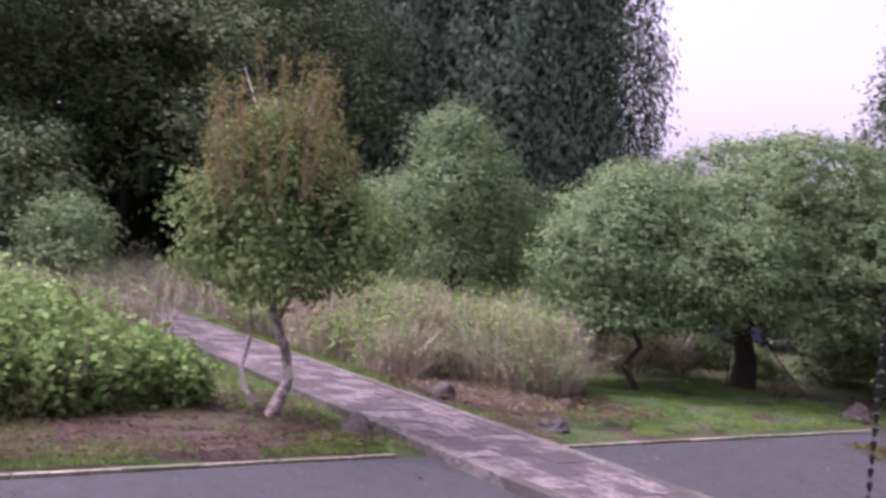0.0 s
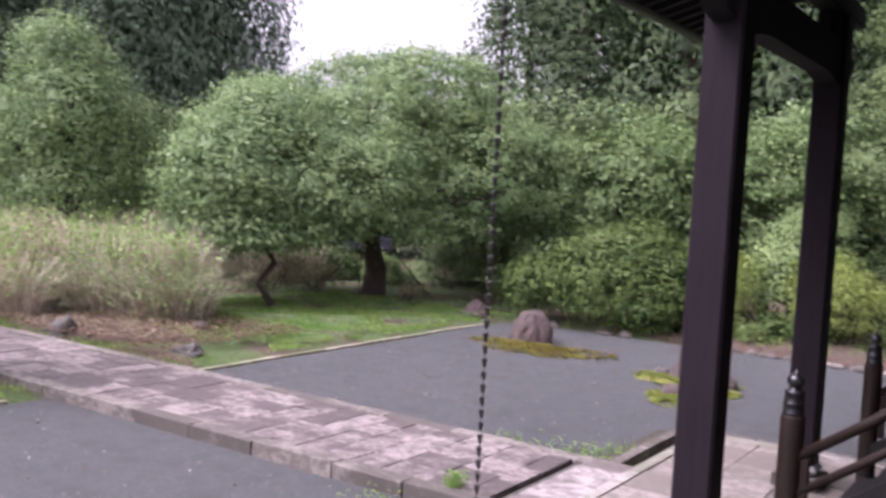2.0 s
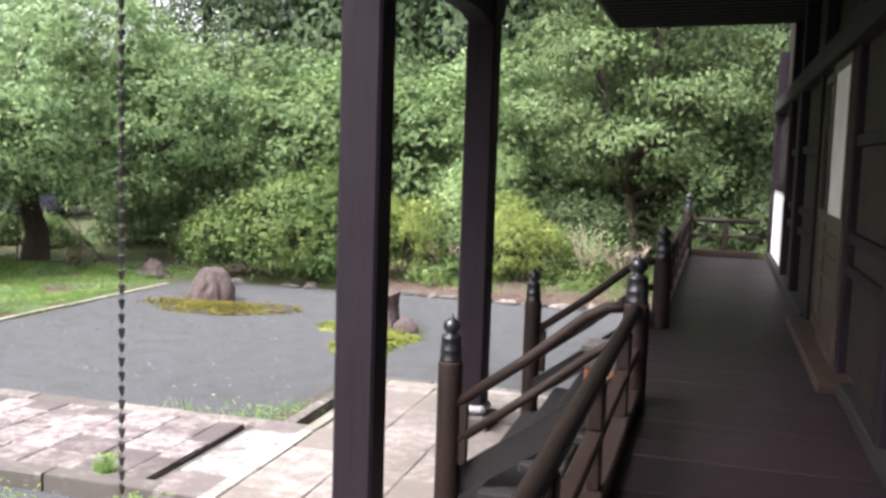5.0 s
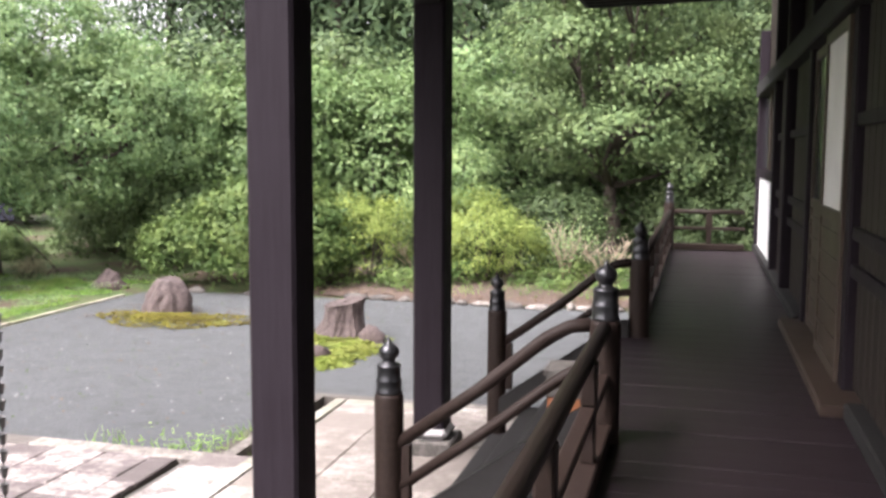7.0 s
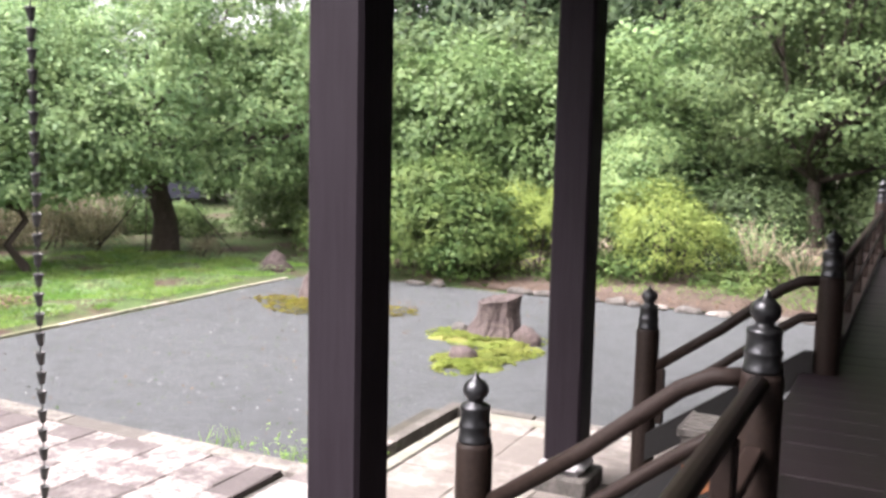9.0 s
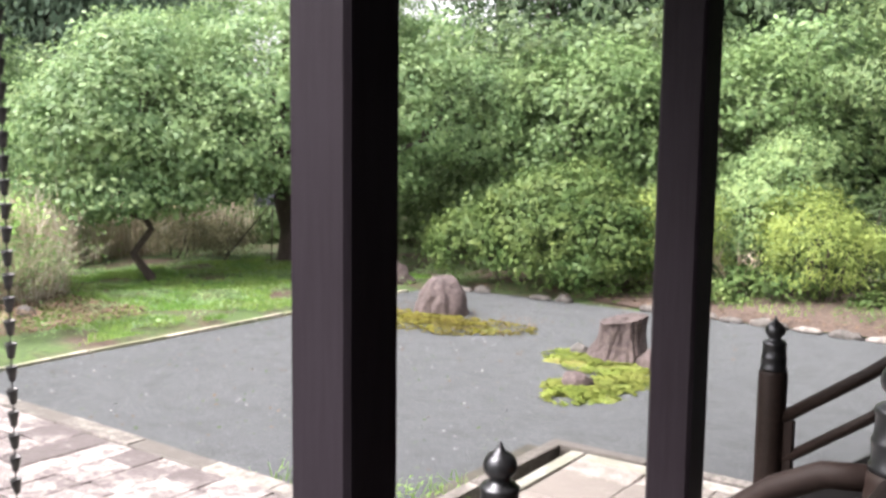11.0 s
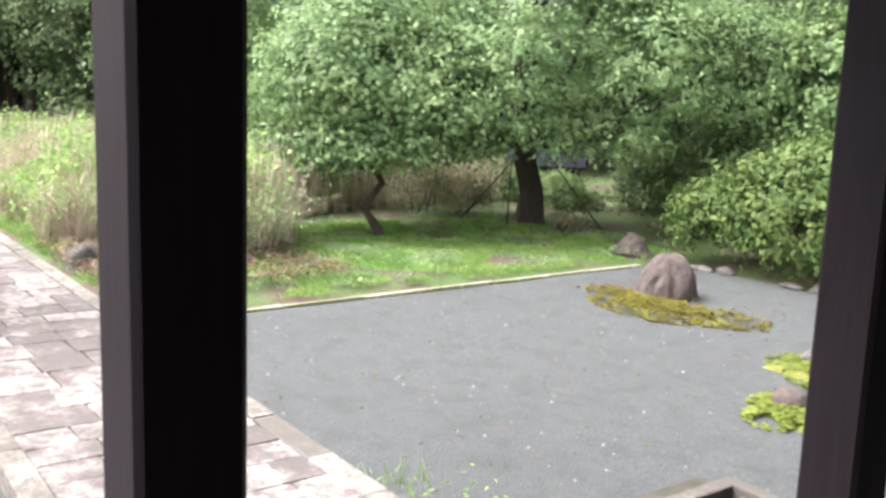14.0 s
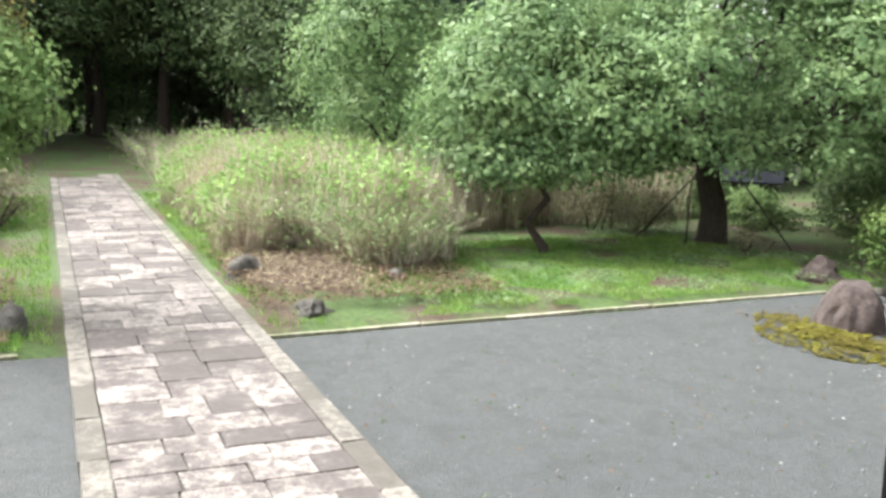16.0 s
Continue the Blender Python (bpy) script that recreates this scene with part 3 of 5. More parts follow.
# white plaster dados
wpart("plaster_panel", (0.02, 0.10, 6.54, 9.32, FLOOR + 0.09, 1.90), mat=M_PLASTER, label="white plaster panel", bevel=0.003)
wpart("plaster_panel", (0.02, 0.10, -2.1, -0.70, FLOOR + 0.09, 1.84), mat=M_PLASTER, label="white plaster panel", bevel=0.003)
wpart("panel_rail", (-0.01, 0.10, 6.54, 9.32, 1.90, 2.0), (-0.01, 0.10, -2.1, -0.70, 1.84, 1.94), mat=M_POST)
wpart("window_pane", (0.05, 0.09, 6.56, 9.3, 2.02, 2.94), (0.05, 0.09, -2.05, -0.75, 1.96, 2.94), mat=M_GLASS, bevel=0)
wpart("window_mullion", (0.03, 0.10, 7.9, 7.98, 2.0, 2.98), (0.03, 0.10, -1.46, -1.38, 1.94, 2.98), mat=M_DOORWOOD)
# boarded bays with battens
for y0, y1 in ((-0.53, 1.04), (3.39, 4.91), (5.09, 6.37), (-4.8, -2.3), (-8.1, -5.0)):
    for k in range(int((y1 - y0) / 0.17)):
        a = y0 + k * 0.17
        wpart("board", (0.045, 0.10, a + 0.003, min(a + 0.167, y1), FLOOR + 0.09, 2.98), bevel=0.006)
    for z in (1.55, 1.75, 2.35):
        wpart("batten", (0.015, 0.05, y0, y1, z, z + 0.07), mat=M_POST)
# doorway with pale sill and paper sliding doors
door_sill = part("door_sill", boxes((-0.15, 0.22, 0.70, 3.37, FLOOR, FLOOR + 0.065), bevel=0.008), M_SILL, wall, "pale worn timber door sill")


def sliding_door(y0, y1, x, paper):
    d = thing("sliding_door", "brown timber sliding door with white paper panes", "door", "sliding doors of the hall", at=WALL @ Matrix.Translation((x, 0, 0)))
    z0, zm, z1 = FLOOR + 0.066, 1.86, 2.96
    part("stile", boxes((0, 0.035, y0, y0 + 0.07, z0, z1), bevel=0.004), M_DOORWOOD, d)
    part("stile", boxes((0, 0.035, y1 - 0.07, y1, z0, z1), bevel=0.004), M_DOORWOOD, d)
    for z in (z0, zm - 0.05, z1 - 0.07):
        part("cross_rail", boxes((0, 0.035, y0 + 0.07, y1 - 0.07, z, z + 0.07), bevel=0.004), M_DOORWOOD, d)
    low = part("lower_panel", boxes((0.012, 0.024, y0 + 0.07, y1 - 0.07, z0 + 0.07, zm - 0.05)), M_DOORWOOD, d)
    for k in range(5):
        z = z0 + 0.2 + k * 0.15
        part("muntin", boxes((0.003, 0.012, y0 + 0.07, y1 - 0.07, z, z + 0.025), bevel=0.002), M_DOORWOOD, low)
    part("paper_pane", boxes((0.014, 0.020, y0 + 0.07, y1 - 0.07, zm + 0.02, z1 - 0.07)), M_PAPER if paper else M_GLASS, d, "white translucent paper" if paper else "dim pane")
    return d


sliding_door(1.22, 2.20, -0.02, True)
sliding_door(2.12, 3.21, 0.03, False)
# closing walls of the hall
hall = thing("wall_2", "dark closed back of the hall", "wall", kind="structure", at=WALL)
part("back_wall", boxes((0.24, 7.0, Y_WALL - 0.15, Y_WALL, -0.2, 5.0), (0.24, 7.0, -9.0, -8.85, -0.2, 5.0), (6.85, 7.0, -8.84, Y_WALL - 0.16, -0.2, 5.0)), M_WALLWOOD, hall)
part("under_floor", boxes((0.24, 6.84, -8.84, Y_WALL - 0.16, FLOOR - 0.1, FLOOR)), M_DECK, hall)


def roof_slab(name, label, m, x0, z0, x1, z1, y0, y1, gap, thick=0.16):
    """A sloping roof over x0..x1 with rafters and a fascia on its underside."""
    r = thing(name, label, "roof", at=m)
    run, rise = x1 - x0, z1 - z0
    ang = math.degrees(math.atan2(rise, run))
    length = math.hypot(run, rise)
    base = Matrix.Translation((x0, 0, z0)) @ pose(0, 0, 0, 0, -ang, 0)
    bm = bmesh.new()
    box(bm, 0, length, y0, y1, 0.11, 0.11 + thick, 0.01, base)
    part("roof_deck", bm, M_BEAM, r)
    bm = bmesh.new()
    box(bm, -0.05, 0.0, y0 - 0.03, y1 + 0.03, 0.02, 0.13 + thick, 0.01, base)
    part("fascia", bm, M_BEAM, r)
    rb = bmesh.new()
    box(rb, 0.0, length, -0.035, 0.035, 0.0, 0.108, 0.006, base)
    me = finish("rafter", rb, M_BEAM)
    k = y0 + 0.08
    while k < y1 - 0.03:
        share("rafter", me, r, Matrix.Translation((0, k, 0)))
        k += gap
    return r


porch_roof = roof_slab("porch_roof", "black timber porch roof with close-set rafters", HALL, -2.98, 3.92, 1.6, 5.24, -0.42, 3.45, 0.24)
roof_slab("veranda_eave", "flat dark eave over the veranda with close rafters", WALL @ Matrix.Translation((-1.08, 0, 0)), -0.97, 3.83, 1.28, 3.88, -9.0, 6.6, 0.22, 0.20)
roof_slab("roof", "broad dark temple roof", WALL @ Matrix.Translation((-1.08, 0, 0)), -0.9, 4.27, 4.2, 6.2, -9.0, 6.55, 0.5, 0.22)
roof_slab("roof", "dark rear slope of the temple roof", WALL @ pose(7.2, 0.0, 0, 0, 0, 180), -0.6, 4.2, 4.0, 6.25, -6.6, 9.0, 0.5, 0.2)


# ---- porch: pillars, beams, stairs ----
def pillar(x, y, w=0.25):
    p = thing("porch_pillar", "square black timber porch pillar with chamfered corners", "pillar", "porch pillars", at=HALL @ Matrix.Translation((x, y, 0)))
    bm = bmesh.new()
    h, c = w / 2, 0.018
    ring = [(-h + c, -h), (h - c, -h), (h, -h + c), (h, h - c), (h - c, h), (-h + c, h), (-h, h - c), (-h, -h + c)]
    lo = [bm.verts.new((a, b, STONE_TOP + 0.20)) for a, b in ring]
    hi = [bm.verts.new((a, b, 3.90)) for a, b in ring]
    for k in range(8):
        bm.faces.new((lo[k], lo[(k + 1) % 8], hi[(k + 1) % 8], hi[k]))
    bm.faces.new(lo[::-1])
    bm.faces.new(hi)
    part("shaft", bm, M_POST, p)
    part("plinth", boxes((-0.20, 0.20, -0.20, 0.20, STONE_TOP - 0.02, STONE_TOP + 0.115), bevel=0.015), M_STONE, p, "squared grey stone plinth")
    part("pad", boxes((-0.155, 0.155, -0.155, 0.155, STONE_TOP + 0.116, STONE_TOP + 0.205), bevel=0.035), M_PAD, p, "pale rounded stone pad")
    return p


PX, PN, PF = -1.588, -0.084, 2.652
pillar(PX, PN)
pillar(PX, PF)


def arched_beam():
    """The tie beam between the pillars, cut to a low arch below."""
    b = thing("tie_beam", "black arched timber tie beam between the pillars", "beam", at=HALL)
    bm = bmesh.new()
    n = 24
    lower, upper = [], []
    for k in range(n + 1):
        y = PN + 0.13 + (PF - PN - 0.26) * k / n
        u = abs(2 * k / n - 1)
        lower.append((y, 3.38 - 0.07 * max(0, (u - 0.62) / 0.38) ** 1.6))
        upper.append((y, 3.68))
    rows = [[bm.verts.new((x, y, z)) for y, z in line] for x in (PX - 0.09, PX + 0.09) for line in (lower, upper)]
    for k in range(n):
        for a, c in ((0, 1), (1, 3), (3, 2), (2, 0)):
            bm.faces.new((rows[a][k], rows[a][k + 1], rows[c][k + 1], rows[c][k]))
    bm.faces.new([rows[i][0] for i in (0, 1, 3, 2)])
    bm.faces.new([rows[i][-1] for i in (2, 3, 1, 0)])
    part("beam", bm, M_BEAM, b)
    for y, s in ((PN, -1), (PF, 1)):
        nose = bmesh.new()
        pts = [(y + s * 0.13, 3.36), (y + s * 0.30, 3.40), (y + s * 0.42, 3.47), (y + s * 0.46, 3.56), (y + s * 0.34, 3.66), (y + s * 0.13, 3.68)]
        fs = [[nose.verts.new((PX + q, a, c)) for a, c in pts] for q in (-0.075, 0.075)]
        nose.faces.new(fs[0])
        nose.faces.new(fs[1][::-1])
        for k in range(6):
            nose.faces.new((fs[0][k], fs[0][(k + 1) % 6], fs[1][(k + 1) % 6], fs[1][k]))
        part("carved_nose", nose, M_BEAM, b)
    part("eave_purlin", boxes((PX - 0.10, PX + 0.10, -0.42, 3.35, 3.92, 4.10), bevel=0.012), M_BEAM, b)
    for y in (PN, PF):
        part("bracket_arm", boxes((PX - 0.08, PX + 0.08, y - 0.36, y + 0.36, 3.70, 3.90), bevel=0.03), M_BEAM, b)
    return b


arched_beam()

CAP_PROFILE = [(0.066, -0.262), (0.067, -0.250), (0.062, -0.243), (0.062, -0.205), (0.064, -0.200), (0.064, -0.190), (0.059, -0.184), (0.057, -0.135), (0.060, -0.130), (0.060, -0.121), (0.054, -0.114),
               (0.034, -0.106), (0.030, -0.097), (0.036, -0.088), (0.048, -0.073), (0.052, -0.056), (0.048, -0.038), (0.033, -0.020), (0.014, -0.010), (0.006, 0.010), (0.002, 0.02)]


def newel(x, y, z0, top, m=None):
    n = thing("newel_post", "round dark timber newel post with a black onion finial", "newel post", "newel posts", at=(m or HALL) @ Matrix.Translation((x, y, z0)))
    h = top - z0
    part("post", lathe(bmesh.new(), [(0.073, 0), (0.074, 0.02), (0.073, h - 0.285), (0.068, h - 0.264), (0.060, h - 0.262)], 18), M_RAIL, n, smooth=True)
    part("finial_cap", lathe(bmesh.new(), [(r, h + z) for r, z in CAP_PROFILE], 18), M_CAP, n, "black metal onion-shaped cap", smooth=True)
    return n


TOP = 1.698
W = 2.615
XLO = -1.060
newel(0, 0, FLOOR - 0.03, TOP, RAIL)
newel(0, W, FLOOR - 0.03, TOP, RAIL)
newel(0, Y_END - 0.06, FLOOR - 0.03, TOP + 0.09, RAIL)
newel(XLO, 0.01, STONE_TOP - 0.01, TOP - 0.425)
newel(XLO, W - 0.01, STONE_TOP - 0.01, TOP - 0.425)


def rail_run(y0, y1, x=0.0):
    """A stretch of veranda railing along Y: round top rail, flat middle rail, sill and struts."""
    r = thing("railing", "dark timber veranda railing with round top rail", "railing", "veranda railings", at=RAIL)
    part("top_rail", tube(bmesh.new(), [(x, y0, FLOOR + 0.545), (x, (y0 + y1) / 2, FLOOR + 0.54), (x, y1, FLOOR + 0.545)], [0.034] * 3, 12), M_RAIL, r, smooth=True)
    part("middle_rail", boxes((x - 0.03, x + 0.03, y0, y1, FLOOR + 0.29, FLOOR + 0.335), bevel=0.006), M_RAIL, r)
    part("bottom_rail", boxes((x - 0.045, x + 0.045, y0, y1, FLOOR + 0.012, FLOOR + 0.10), bevel=0.008), M_RAIL, r)
    k = max(1, round((y1 - y0) / 1.15))
    for i in range(k):
        y = y0 + (i + 0.5) * (y1 - y0) / k
        part("strut", boxes((x - 0.032, x + 0.032, y - 0.045, y + 0.045, FLOOR + 0.335, FLOOR + 0.515), bevel=0.008), M_RAIL, r)
        part("strut_foot", boxes((x - 0.028, x + 0.028, y - 0.035, y + 0.035, FLOOR + 0.10, FLOOR + 0.29), bevel=0.006), M_RAIL, r)
    return r


rail_run(-8.9, -0.07)
rail_run(W + 0.07, Y_END - 0.13)
end_rail = rail_run(0.07, 1.02)
end_rail.matrix_basis = RAIL @ pose(0, Y_END - 0.06, 0, 0, 0, -90)

# stairs: stringers, treads, sloping rails
stairs = thing("stairs", "dark timber stairs from the veranda to the stone platform", "stairs", at=HALL)
RISE = (FLOOR - STONE_TOP) / 5
for k in range(1, 5):
    z = FLOOR - RISE * k
    x = -0.12 - 0.24 * (k - 1)
    part("tread", boxes((x - 0.26, x + 0.01, -0.05, W + 0.05, z - 0.06, z), bevel=0.012), M_BEAM, stairs)
for y in (0.035, W - 0.085):
    bm = bmesh.new()
    prof = [(-1.03, 0.16), (-1.03, 0.34), (-0.12, FLOOR + 0.13), (-0.07, FLOOR + 0.13), (-0.07, FLOOR - 0.10), (-0.14, FLOOR - 0.09)]
    a = [bm.verts.new((p[0], y, p[1])) for p in prof]
    b = [bm.verts.new((p[0], y + 0.055, p[1])) for p in prof]
    bm.faces.new(a)
    bm.faces.new(b[::-1])
    for k in range(6):
        bm.faces.new((a[k], a[(k + 1) % 6], b[(k + 1) % 6], b[k]))
    part("stringer", bm, M_BEAM, stairs)
for y in (0.0, W - 0.01):
    part("handrail", tube(bmesh.new(), [(-0.04, y, 1.41), (-0.16, y, 1.395), (-0.27, y, 1.335), (-0.60, y, 1.06), (XLO + 0.05, y, 0.76)], [0.033] * 5, 12), M_RAIL, stairs, smooth=True)
    bm = bmesh.new()
    tube(bm, [(-0.04, y, 1.19), (-0.15, y, 1.18), (-0.25, y, 1.11), (-0.60, y, 0.83), (XLO + 0.05, y, 0.53)], [0.028] * 5, 8)
    part("lower_handrail", bm, M_RAIL, stairs, smooth=True)
    part("baluster", boxes((XLO + 0.07, XLO + 0.12, y - 0.024, y + 0.024, 0.40, 0.76), bevel=0.006), M_RAIL, stairs)

# small orange-brown box with a slatted grey lid on the top stair
clay = Nodes("orange_box_timber", rough=0.7)
M_CLAY = clay.colour(clay.ramp(clay.noise(12), [(0.3, (0.16, 0.055, 0.022)), (0.8, (0.30, 0.115, 0.045))])).mat
blk = thing("offering_box", "small orange-brown box with a slatted grey lid", "box", at=HALL @ pose(-0.21, 0.34, FLOOR - RISE))
part("body", boxes((-0.09, 0.09, -0.12, 0.12, 0.0, 0.33), bevel=0.008), M_CLAY, blk)
part("collar", boxes((-0.095, 0.095, -0.125, 0.125, 0.331, 0.44), bevel=0.006), M_STONE, blk, "grey weathered rim")
for k in range(5):
    part("lid_slat", boxes((-0.10, 0.10, -0.130 + k * 0.054, -0.098 + k * 0.054, 0.442, 0.47), bevel=0.003), M_STONE, blk, "grey slat")
for x in (-0.108, 0.096):
    part("lid_edge", boxes((x, x + 0.012, -0.135, 0.135, 0.441, 0.472)), M_STONE, blk)

# ---- rain chain and gutter at the porch eave ----
gut = thing("gutter", "dark metal half-round gutter along the porch eave", "gutter", at=HALL)
trough = part("trough", tube(bmesh.new(), [(-3.05, -0.42, 3.93), (-3.05, 1.5, 3.94), (-3.05, 3.45, 3.93)], [0.055] * 3, 12), M_CHAIN, gut, smooth=True)
part("outlet", lathe(bmesh.new(), [(0.022, 3.76), (0.025, 3.79), (0.05, 3.84), (0.05, 3.90)], 14, (-3.03, -0.383, 0)), M_CHAIN, trough, smooth=True)
chain = thing("rain_chain", "slender rain chain of small dark metal cups", "rain chain", at=HALL @ Matrix.Translation((-3.03, -0.383, 0)))
cup = lathe(bmesh.new(), [(0.008, -0.030), (0.012, -0.028), (0.021, 0.022), (0.024, 0.030), (0.021, 0.029), (0.010, -0.020)], 10)
cup_mesh = finish("cup", cup, M_CHAIN, True)
wire = tube(bmesh.new(), [(0, 0, -0.05), (0, 0, 0.05)], [0.0035] * 2, 5)
wire_mesh = finish("link", wire, M_CHAIN)
for k in range(41):
    z = 3.57 - k * 0.089
    share("cup", cup_mesh, chain, pose(0, 0, z, random.uniform(-4, 4), random.uniform(-4, 4), random.uniform(0, 90)))
    share("link", wire_mesh, chain, pose(0, 0, z + 0.045, 0, 0, random.uniform(0, 90)))

# ---- stones of the garden ----
def domed_boulder(x, y, rz):
    """A domed boulder with a blunt top, steep sides and weathered clefts running down them."""
    bm = bmesh.new()
    bmesh.ops.create_icosphere(bm, subdivisions=5, radius=1)
    off = Vector((2.3, 7.1, 4.4))
    for v in bm.verts:
        d = v.co.normalized()
        a = math.atan2(d.y, d.x)
        k = 1 + 0.14 * noise.noise(d * 1.4 + off) + 0.06 * noise.noise(d * 3.3 + off) + 0.03 * noise.noise(d * 9 + off)
        side = 1 - abs(d.z) ** 3
        for at, deep, wide in ((-1.75, 0.17, 0.16), (-1.1, 0.10, 0.12), (-2.5, 0.10, 0.14), (0.3, 0.12, 0.2), (1.9, 0.12, 0.2)):
            gap = (a - at - 0.25 * noise.noise(Vector((d.z * 2.5, at, 0))) + math.pi) % (2 * math.pi) - math.pi
            k -= deep * side * math.exp(-(gap / wide) ** 2)
        z = d.z * (1 + 0.10 * noise.noise(d * 2.1 + off))
        z = 1 - (1 - z) * 0.9 if z > 0 else z
        q = math.hypot(d.x, d.y) ** 0.72 * k / max(math.hypot(d.x, d.y), 1e-4)
        v.co = Vector((d.x * q * 0.36 * (1 + 0.26 * (0.35 - z)), d.y * q * 0.31 * (1 + 0.26 * (0.35 - z)), max(z, -0.3) * 0.47 * (1 + 0.05 * k)))
    ob = tagged(new("boulder", finish("boulder", bm, M_ROCK, True)), "brown rounded boulder ringed with moss", "rock")
    ob.matrix_basis = pose(x, y, 0.02, 0, 0, rz)
    return ob


domed_boulder(-7.02, 8.10, 20)


def stump_rock(x, y, rz):
    """A rock like a tree stump: flared foot, waist, broken slanting top and fissures running down its sides."""
    bm = bmesh.new()
    seg, rows = 56, 22
    rings = []
    for i in range(rows + 1):
        u = i / rows
        ring = []
        for k in range(seg):
            a = 2 * math.pi * k / seg
            flare = 0.60 + 0.42 * (1 - u) ** 2.4 + 0.16 * max(0, math.cos(a - 2.9)) * (1 - u) ** 1.5 + 0.05 * u ** 4
            d = Vector((math.cos(a) * 2.2, math.sin(a) * 2.2, u * 0.9))
            r = flare * (1 + 0.16 * noise.noise(d * 0.7) - 0.20 * abs(noise.noise(Vector((math.cos(a) * 3.1, math.sin(a) * 3.1, u * 0.5 + 5)))) + 0.07 * noise.noise(d * 3) + 0.04 * noise.noise(d * 8))
            top = 0.47 + 0.075 * math.cos(a - 0.4) * r + 0.02 * noise.noise(d * 2.5)
            ring.append(bm.verts.new((0.40 * r * math.cos(a) + 0.03 * u, 0.34 * r * math.sin(a), -0.05 + (top + 0.05) * u)))
        rings.append(ring)
    for s in (0.9, 0.6, 0.3, 0.02):
        last = rings[rows]
        mid = sum((v.co for v in last), Vector()) / seg
        rings.append([bm.verts.new(mid.lerp(v.co, s) + Vector((0, 0, 0.018 * noise.noise(v.co * 9 + Vector((s * 4, 0, 0))) - 0.01))) for v in last])
    for a, b in zip(rings, rings[1:]):
        for k in range(seg):
            bm.faces.new((a[k], a[(k + 1) % seg], b[(k + 1) % seg], b[k]))
    bm.faces.new(rings[-1])
    ob = tagged(new("boulder", finish("boulder", bm, M_ROCK, False)), "brown stump-like rock with a flat slanting top", "rock")
    ob.matrix_basis = pose(x, y, 0.0, 0, 0, rz)
    return ob


stump_rock(-3.86, 6.98, 12)
rock("stone", "low brown stone leaning at the stump-like rock", -3.44, 6.84, 0.20, 0.10, 0.17, M_ROCK, 3.2, "stone", z=0.04, rz=-20)
rock("stone", "pale flat stone standing beside the boulder", -4.34, 6.95, 0.10, 0.08, 0.10, M_STONE, 5.2, "stone", z=0.05, rough=0.3)
rock("stone", "small dark stone set in moss", -3.70, 5.68, 0.165, 0.13, 0.13, M_ROCK, 6.1, "stone", z=0.05)
rock("stone", "grey field stone in the soil bed", -9.14, 2.68, 0.25, 0.19, 0.21, M_STONE, 7.3, "stone", z=0.05, rough=0.6, detail=4)
rock("stone", "grey field stone beside the path", -11.45, 2.50, 0.26, 0.22, 0.23, M_STONE, 8.9, "stone", z=0.05, rough=0.6, detail=4)
rock("stone", "dark broken stone with a pale face beside the path", -9.36, -0.20, 0.26, 0.17, 0.24, M_STONE, 9.7, "stone", z=0.08, rough=0.35)
rock("stone", "brown stump-like stone at the edge of the shrubs", -9.15, 9.76, 0.27, 0.22, 0.24, M_ROCK, 13.7, "stone", z=0.10, rough=0.35, detail=4)
rock("stone", "small stone in the soil bed", -10.6, 4.2, 0.14, 0.11, 0.10, M_STONE, 12.2, "stone", z=0.13)

# pale edging stones at the far end of the court
rng = np.random.default_rng(12)
x = -8.4
k = 0
while x < 2.2:
    w = rng.uniform(0.14, 0.42)
    y = 9.98 + 0.10 * math.sin(x * 0.9) + rng.uniform(-0.04, 0.04)
    if x > -5.2 or rng.random() < 0.35:
        rock("edging_stone", "pale rough edging stone at the rim of the gravel", x + w / 2, y, w / 2, rng.uniform(0.06, 0.11), rng.uniform(0.05, 0.10), M_KERB if rng.random() < 0.6 else M_STONE, 20 + k, "stone", z=0.02, rz=rng.uniform(-12, 12), detail=2, rough=0.4)
    x += w + rng.uniform(0.0, 0.12)
    k += 1

# ---- low shed behind the trees ----
def quad_gable(s):
    """A triangular boarded gable at one end of the shed."""
    bm = bmesh.new()
    x = 0.5 * s
    a = [bm.verts.new((x + d, y, z)) for d in (0, 0.04) for y, z in ((-0.36, 1.0), (0.36, 1.0), (0.0, 1.44))]
    bm.faces.new(a[:3])
    bm.faces.new(a[:2:-1])
    for k in range(3):
        bm.faces.new((a[k], a[(k + 1) % 3], a[3 + (k + 1) % 3], a[3 + k]))
    return bm


